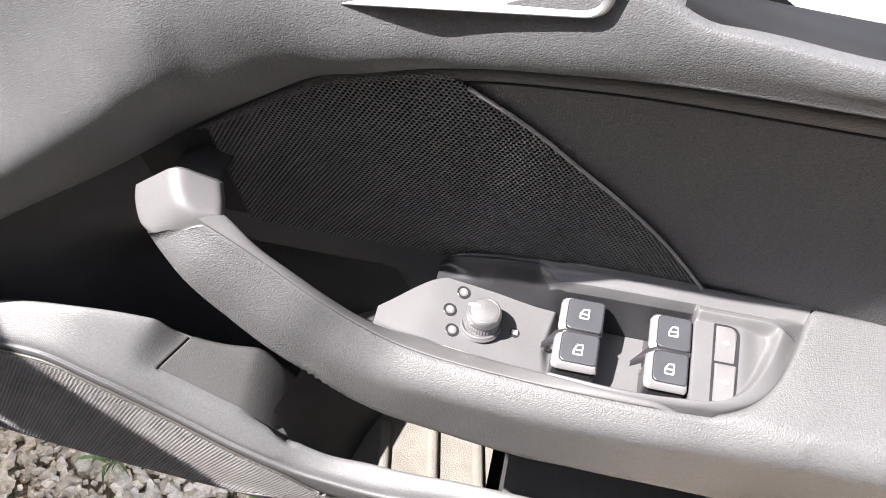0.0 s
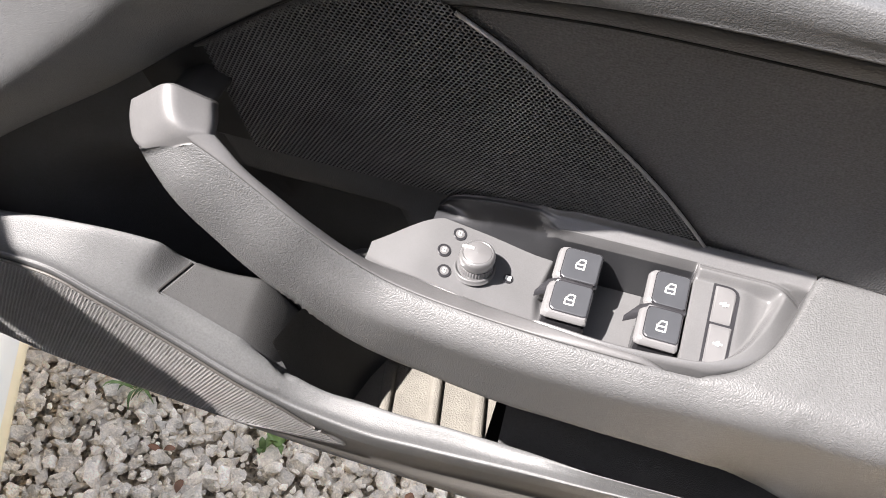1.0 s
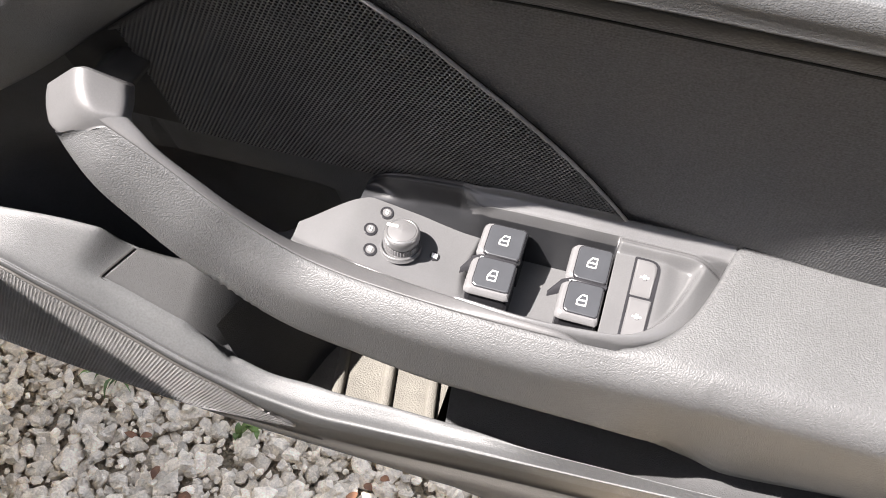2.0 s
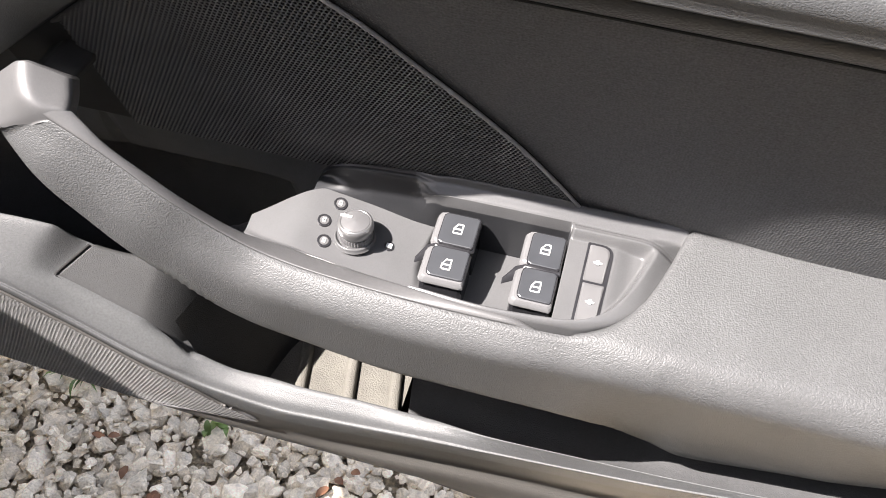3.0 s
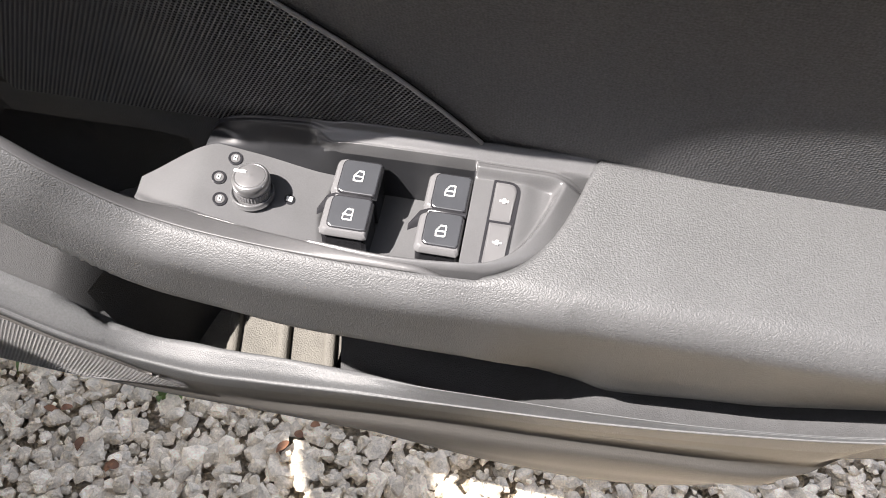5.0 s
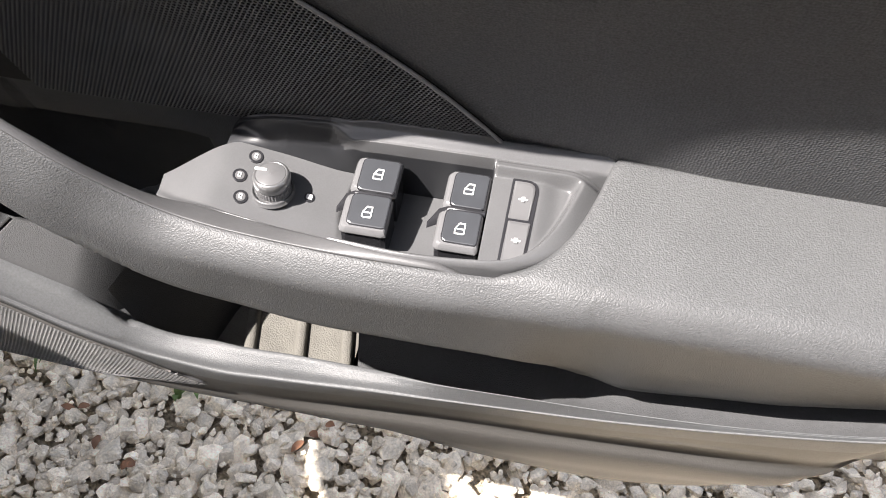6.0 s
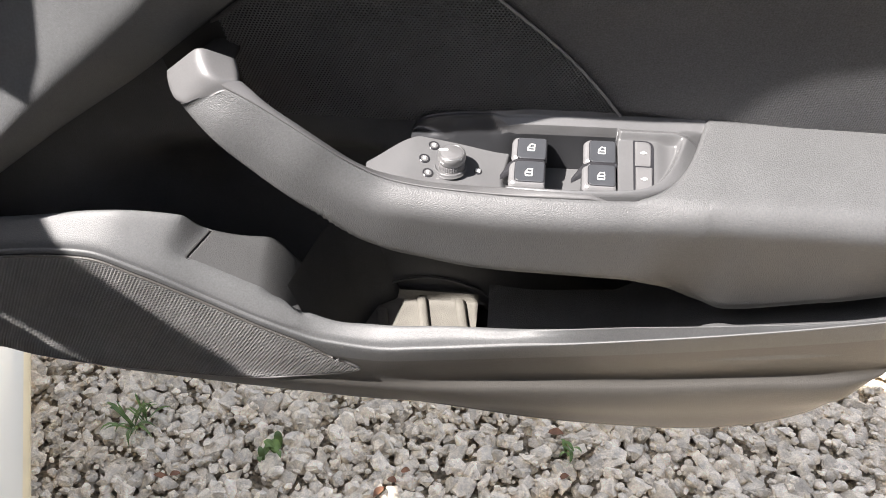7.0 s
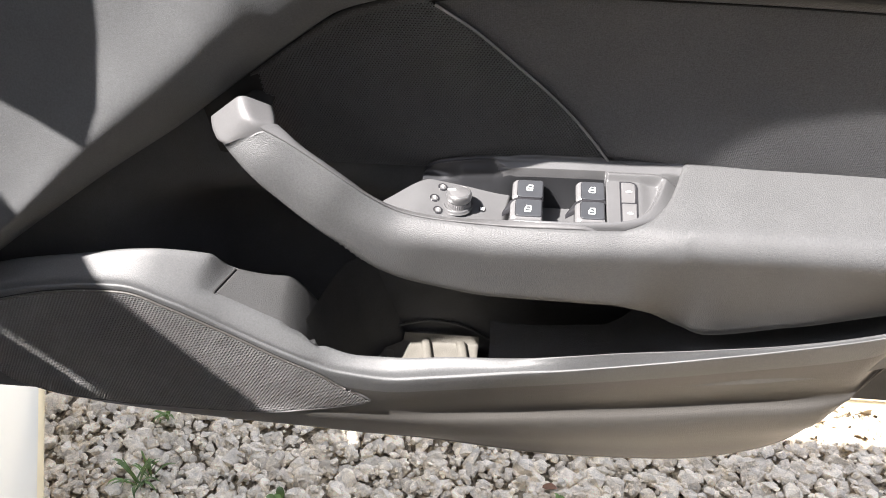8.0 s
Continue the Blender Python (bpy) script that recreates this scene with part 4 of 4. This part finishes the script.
SILL = ((0.10, 0.185), (0.03, 0.185), (0.008, 0.188), (0.0, 0.197), (0.0, 0.206), (0.004, 0.214), (0.012, 0.235), (0.03, 0.26), (0.05, 0.30), (0.06, 0.35), (0.075, 0.385), (0.12, 0.395), (0.3, 0.39))
part("sill", sheet([[along(a, c, z) for c, z in SILL[5:]] for a in span(-1.6, 0.9, 30)]), PAINT, door, "white painted door sill")
part("sill_edge", sheet([[along(a, c, z) for c, z in SILL[:6]] for a in span(-1.6, 0.9, 30)]), SILL_EDGE, door, "cream dusty lower edge of the sill")


def slab(name, a0, a1, c, z0, z1, mat, label=""):
    corners = [(a0, c, z0), (a1, c, z0), (a1, c + 0.04, z0), (a0, c + 0.04, z0), (a0, c, z1), (a1, c, z1), (a1, c + 0.04, z1), (a0, c + 0.04, z1)]
    part(name, ([along(*q) for q in corners], box((0, 0, 0), (1, 1, 1))[1]), mat, door, label, bevel=0.01)


# unseen slabs and roof, added to block sun and fill light
slab("rear_side", -3.2, -1.2, 0.0, 0.0, 1.0, PAINT, "unseen white rear side of the car, blocking horizon light")
slab("rear_glass", -3.2, -1.2, 0.03, 0.99, 1.42, GLOSS, "unseen dark rear side glass, blocking horizon light")
slab("shade_cabin", -1.3, 0.9, 0.5, 0.3, 1.25, CAVITY, "unseen dark cabin block, added to cut fill light")
slab("shade_bar", -1.5, 0.9, 0.4, 1.265, 1.452, PAINT, "unseen white bar that shades the gravel between sun patches")
part("shade_roof", ([along(a, c, z) for z in (1.405, 1.45) for a, c in ((-3.2, 0.41), (-0.55, 0.41), (-0.55, 1.5), (-3.2, 1.5))], [(0, 1, 2, 3), (4, 7, 6, 5), (0, 4, 5, 1), (1, 5, 6, 2), (2, 6, 7, 3), (3, 7, 4, 0)]), PAINT, door, "unseen white car roof, added to cut fill light", smooth=False)
slab("shade_block", -1.2, 0.9, 0.1, 0.3, 0.772, CAVITY, "unseen dark block, added to keep sun off the gravel")
# unseen sun blocker, its outline fitted to the shadow edge wanted
shade_pillar = ((-0.367, 1.12), (-0.363, 1.172), (-0.364, 1.25), (-0.37, 1.63), (0.5, 1.63), (0.5, 0.85), (-0.202, 0.88), (-0.311, 1.062), (-0.335, 1.09))
part("shade_pillar", sheet([[along(a, c, z) for a, z in shade_pillar] for c in (0.02, 0.06)], True, True), PAINT, door, "unseen white pillar shape, cut to the shadow it casts", smooth=False)

# ---- plain unseen walls behind the camera, added to cut light on the door ----
wall = tagged(new("wall_south", mesh_of("wall_south", box((0.2, -1.3, 0.0), (6.0, -1.1, 3.4)), DARKWALL, smooth=False)), "plain dark unseen wall, added to block light", "wall", kind="structure")

far_wall = tagged(new("wall_west", mesh_of("wall_west", box((-5.0, -3.9, 0.0), (0.4, -3.7, 5.5)), DARKWALL, smooth=False)), "plain dark unseen wall, added to block light", "wall", kind="structure")

# ---- cream timber deck beyond the gravel ----
deck = thing("deck", "cream painted timber deck edging the gravel", "deck", kind="structure")
part("fascia", box((-5, 0.82, -0.02), (5, 0.845, 0.03)), CLAD, deck, bevel=0.004, smooth=False)
for k in range(26):
    y = 0.816 + 0.146 * k
    part("board", box((-5, y, 0.032), (5, y + 0.139, 0.056)), CLAD, deck, bevel=0.004, smooth=False)

# ---- release lever in the upper trim ----
lever_loop = rounded([(-0.12, 0.3045, 0.9395), (0.0075, 0.3035, 0.9535), (0.012, 0.3085, 0.985), (-0.11, 0.3095, 0.985)], [0.01, 0.008, 0.01, 0.01], 6)
centre = Vector((-0.05, 0.3065, 0.968))
rows = []
for k, dy in ((1.0, 0.004), (1.0, -0.003), (0.985, -0.0045), (0.95, -0.004), (0.93, 0.0005), (0.5, 0.001), (0.02, 0.001)):
    rows.append([centre + (Vector((p.x - centre.x, 0, p.z - centre.z)) * k) + Vector((0, p.y - centre.y + dy, 0)) for p in lever_loop])
part("release_bezel", sheet(rows, True), SILVER, door, "satin grey bezel of the door release")

# ---- weeds and dry leaves on the gravel ----
def blade(at, heading, length, width, lift, mat_thing):
    d = Vector((math.cos(heading), math.sin(heading), 0))
    w = Vector((-d.y, d.x, 0))
    rows = []
    for t in span(0, 1, 6):
        c = Vector(at) + d * length * t + Vector((0, 0, lift * math.sin(t * 2.2) + 0.002))
        h = width * math.sin(math.pi * min(0.98, 0.12 + 0.86 * t)) * 0.5
        rows.append([c - w * h + Vector((0, 0, 0.15 * h)), c, c + w * h + Vector((0, 0, 0.15 * h))])
    return sheet(rows)


def weed(x, y, n, length, width):
    ob = thing("weed", "small fresh green weed growing through the gravel", "plant", group="weeds in the gravel")
    for k in range(n):
        part("leaf", blade((x + random.uniform(-0.006, 0.006), y + random.uniform(-0.006, 0.006), 0.018), random.uniform(0, 6.28), length * random.uniform(0.6, 1.1), width * random.uniform(0.7, 1.2), length * random.uniform(0.3, 0.9), ob), LEAF, ob)
    return ob


weed(-0.311, 0.53, 7, 0.022, 0.011)
weed(-0.33, 0.512, 3, 0.02, 0.012)
weed(-0.538, 0.547, 12, 0.05, 0.005)
weed(-0.52, 0.56, 8, 0.04, 0.004)
weed(0.116, 0.57, 10, 0.022, 0.006)
weed(0.168, 0.675, 8, 0.02, 0.006)
weed(-0.533, 0.68, 8, 0.03, 0.005)
for x, y in ((-0.363, 0.402), (-0.348, 0.412), (-0.125, 0.512), (-0.147, 0.484), (-0.142, 0.498), (-0.455, 0.468), (-0.44, 0.478), (0.083, 0.6), (0.1, 0.522), (-0.41, 0.44)):
    tagged(new("dry_leaf", mesh_of("dry_leaf", blade((x, y, 0.02), random.uniform(0, 6.28), random.uniform(0.012, 0.024), random.uniform(0.008, 0.014), 0.006, None), DRY)), "curled rust brown dry leaf lying on gravel", "leaf", group="dry leaves on the gravel")

# ---- gravel ----
def rock_mesh(k):
    """A crushed stone: the hull of a few jittered points, with broken edges."""
    rng = random.Random(100 + k)
    bm = bmesh.new()
    sx, sy, sz = rng.uniform(0.85, 1.3), rng.uniform(0.7, 1.0), rng.uniform(0.42, 0.68)
    for i in range(18):
        v = Vector((rng.gauss(0, 1), rng.gauss(0, 1), rng.gauss(0, 1))).normalized() * rng.uniform(0.82, 1.08)
        bm.verts.new((v.x * sx, v.y * sy, v.z * sz))
    hull = bmesh.ops.convex_hull(bm, input=bm.verts)
    bmesh.ops.delete(bm, geom=list({g for g in hull["geom_interior"] + hull["geom_unused"] if isinstance(g, bmesh.types.BMVert)}), context="VERTS")
    me = bpy.data.meshes.new("stone")
    bm.to_mesh(me)
    bm.free()
    me.materials.append(STONE)
    return me


rocks = [rock_mesh(k) for k in range(16)]
rng = random.Random(7)
places = []
for layer, (pitch, lo, hi, z0) in enumerate(((0.027, 0.012, 0.025, 0.006), (0.019, 0.008, 0.015, 0.011), (0.012, 0.0035, 0.007, 0.013))):
    y = 0.2
    while y < 0.83:
        x = -0.95
        while x < 1.0:
            r = lo + (hi - lo) * rng.random() ** 1.6
            px, py = x + rng.uniform(-0.5, 0.5) * pitch, y + rng.uniform(-0.5, 0.5) * pitch
            if rng.random() < (0.97, 0.9, 0.75)[layer]:
                places.append((px, py, z0 + rng.uniform(-0.003, 0.007), r, layer))
            x += pitch
        y += pitch
single, rest_v, rest_f = 0, [], []
for px, py, pz, r, layer in places:
    k = rng.randrange(16)
    turn = Euler((rng.uniform(-0.5, 0.5), rng.uniform(-0.5, 0.5), rng.uniform(0, 6.28))).to_matrix()
    if layer == 0 and -0.5 < px < 0.3 and 0.38 < py < 0.64 and single < 300:
        ob = new("stone", rocks[k])
        ob.matrix_basis = Matrix.Translation((px, py, pz)) @ turn.to_4x4() @ Matrix.Diagonal((r, r, r, 1))
        ob.parent = ground
        single += 1
    else:
        base = len(rest_v)
        rest_v += [tuple(turn @ v.co * r + Vector((px, py, pz))) for v in rocks[k].vertices]
        rest_f += [tuple(i + base for i in p.vertices) for p in rocks[k].polygons]
gravel = new("gravel", mesh_of("gravel", (rest_v, rest_f), STONE_MIX, smooth=False))
gravel.parent = ground
tagged(gravel, "loose crushed grey limestone gravel", kind="stuff")
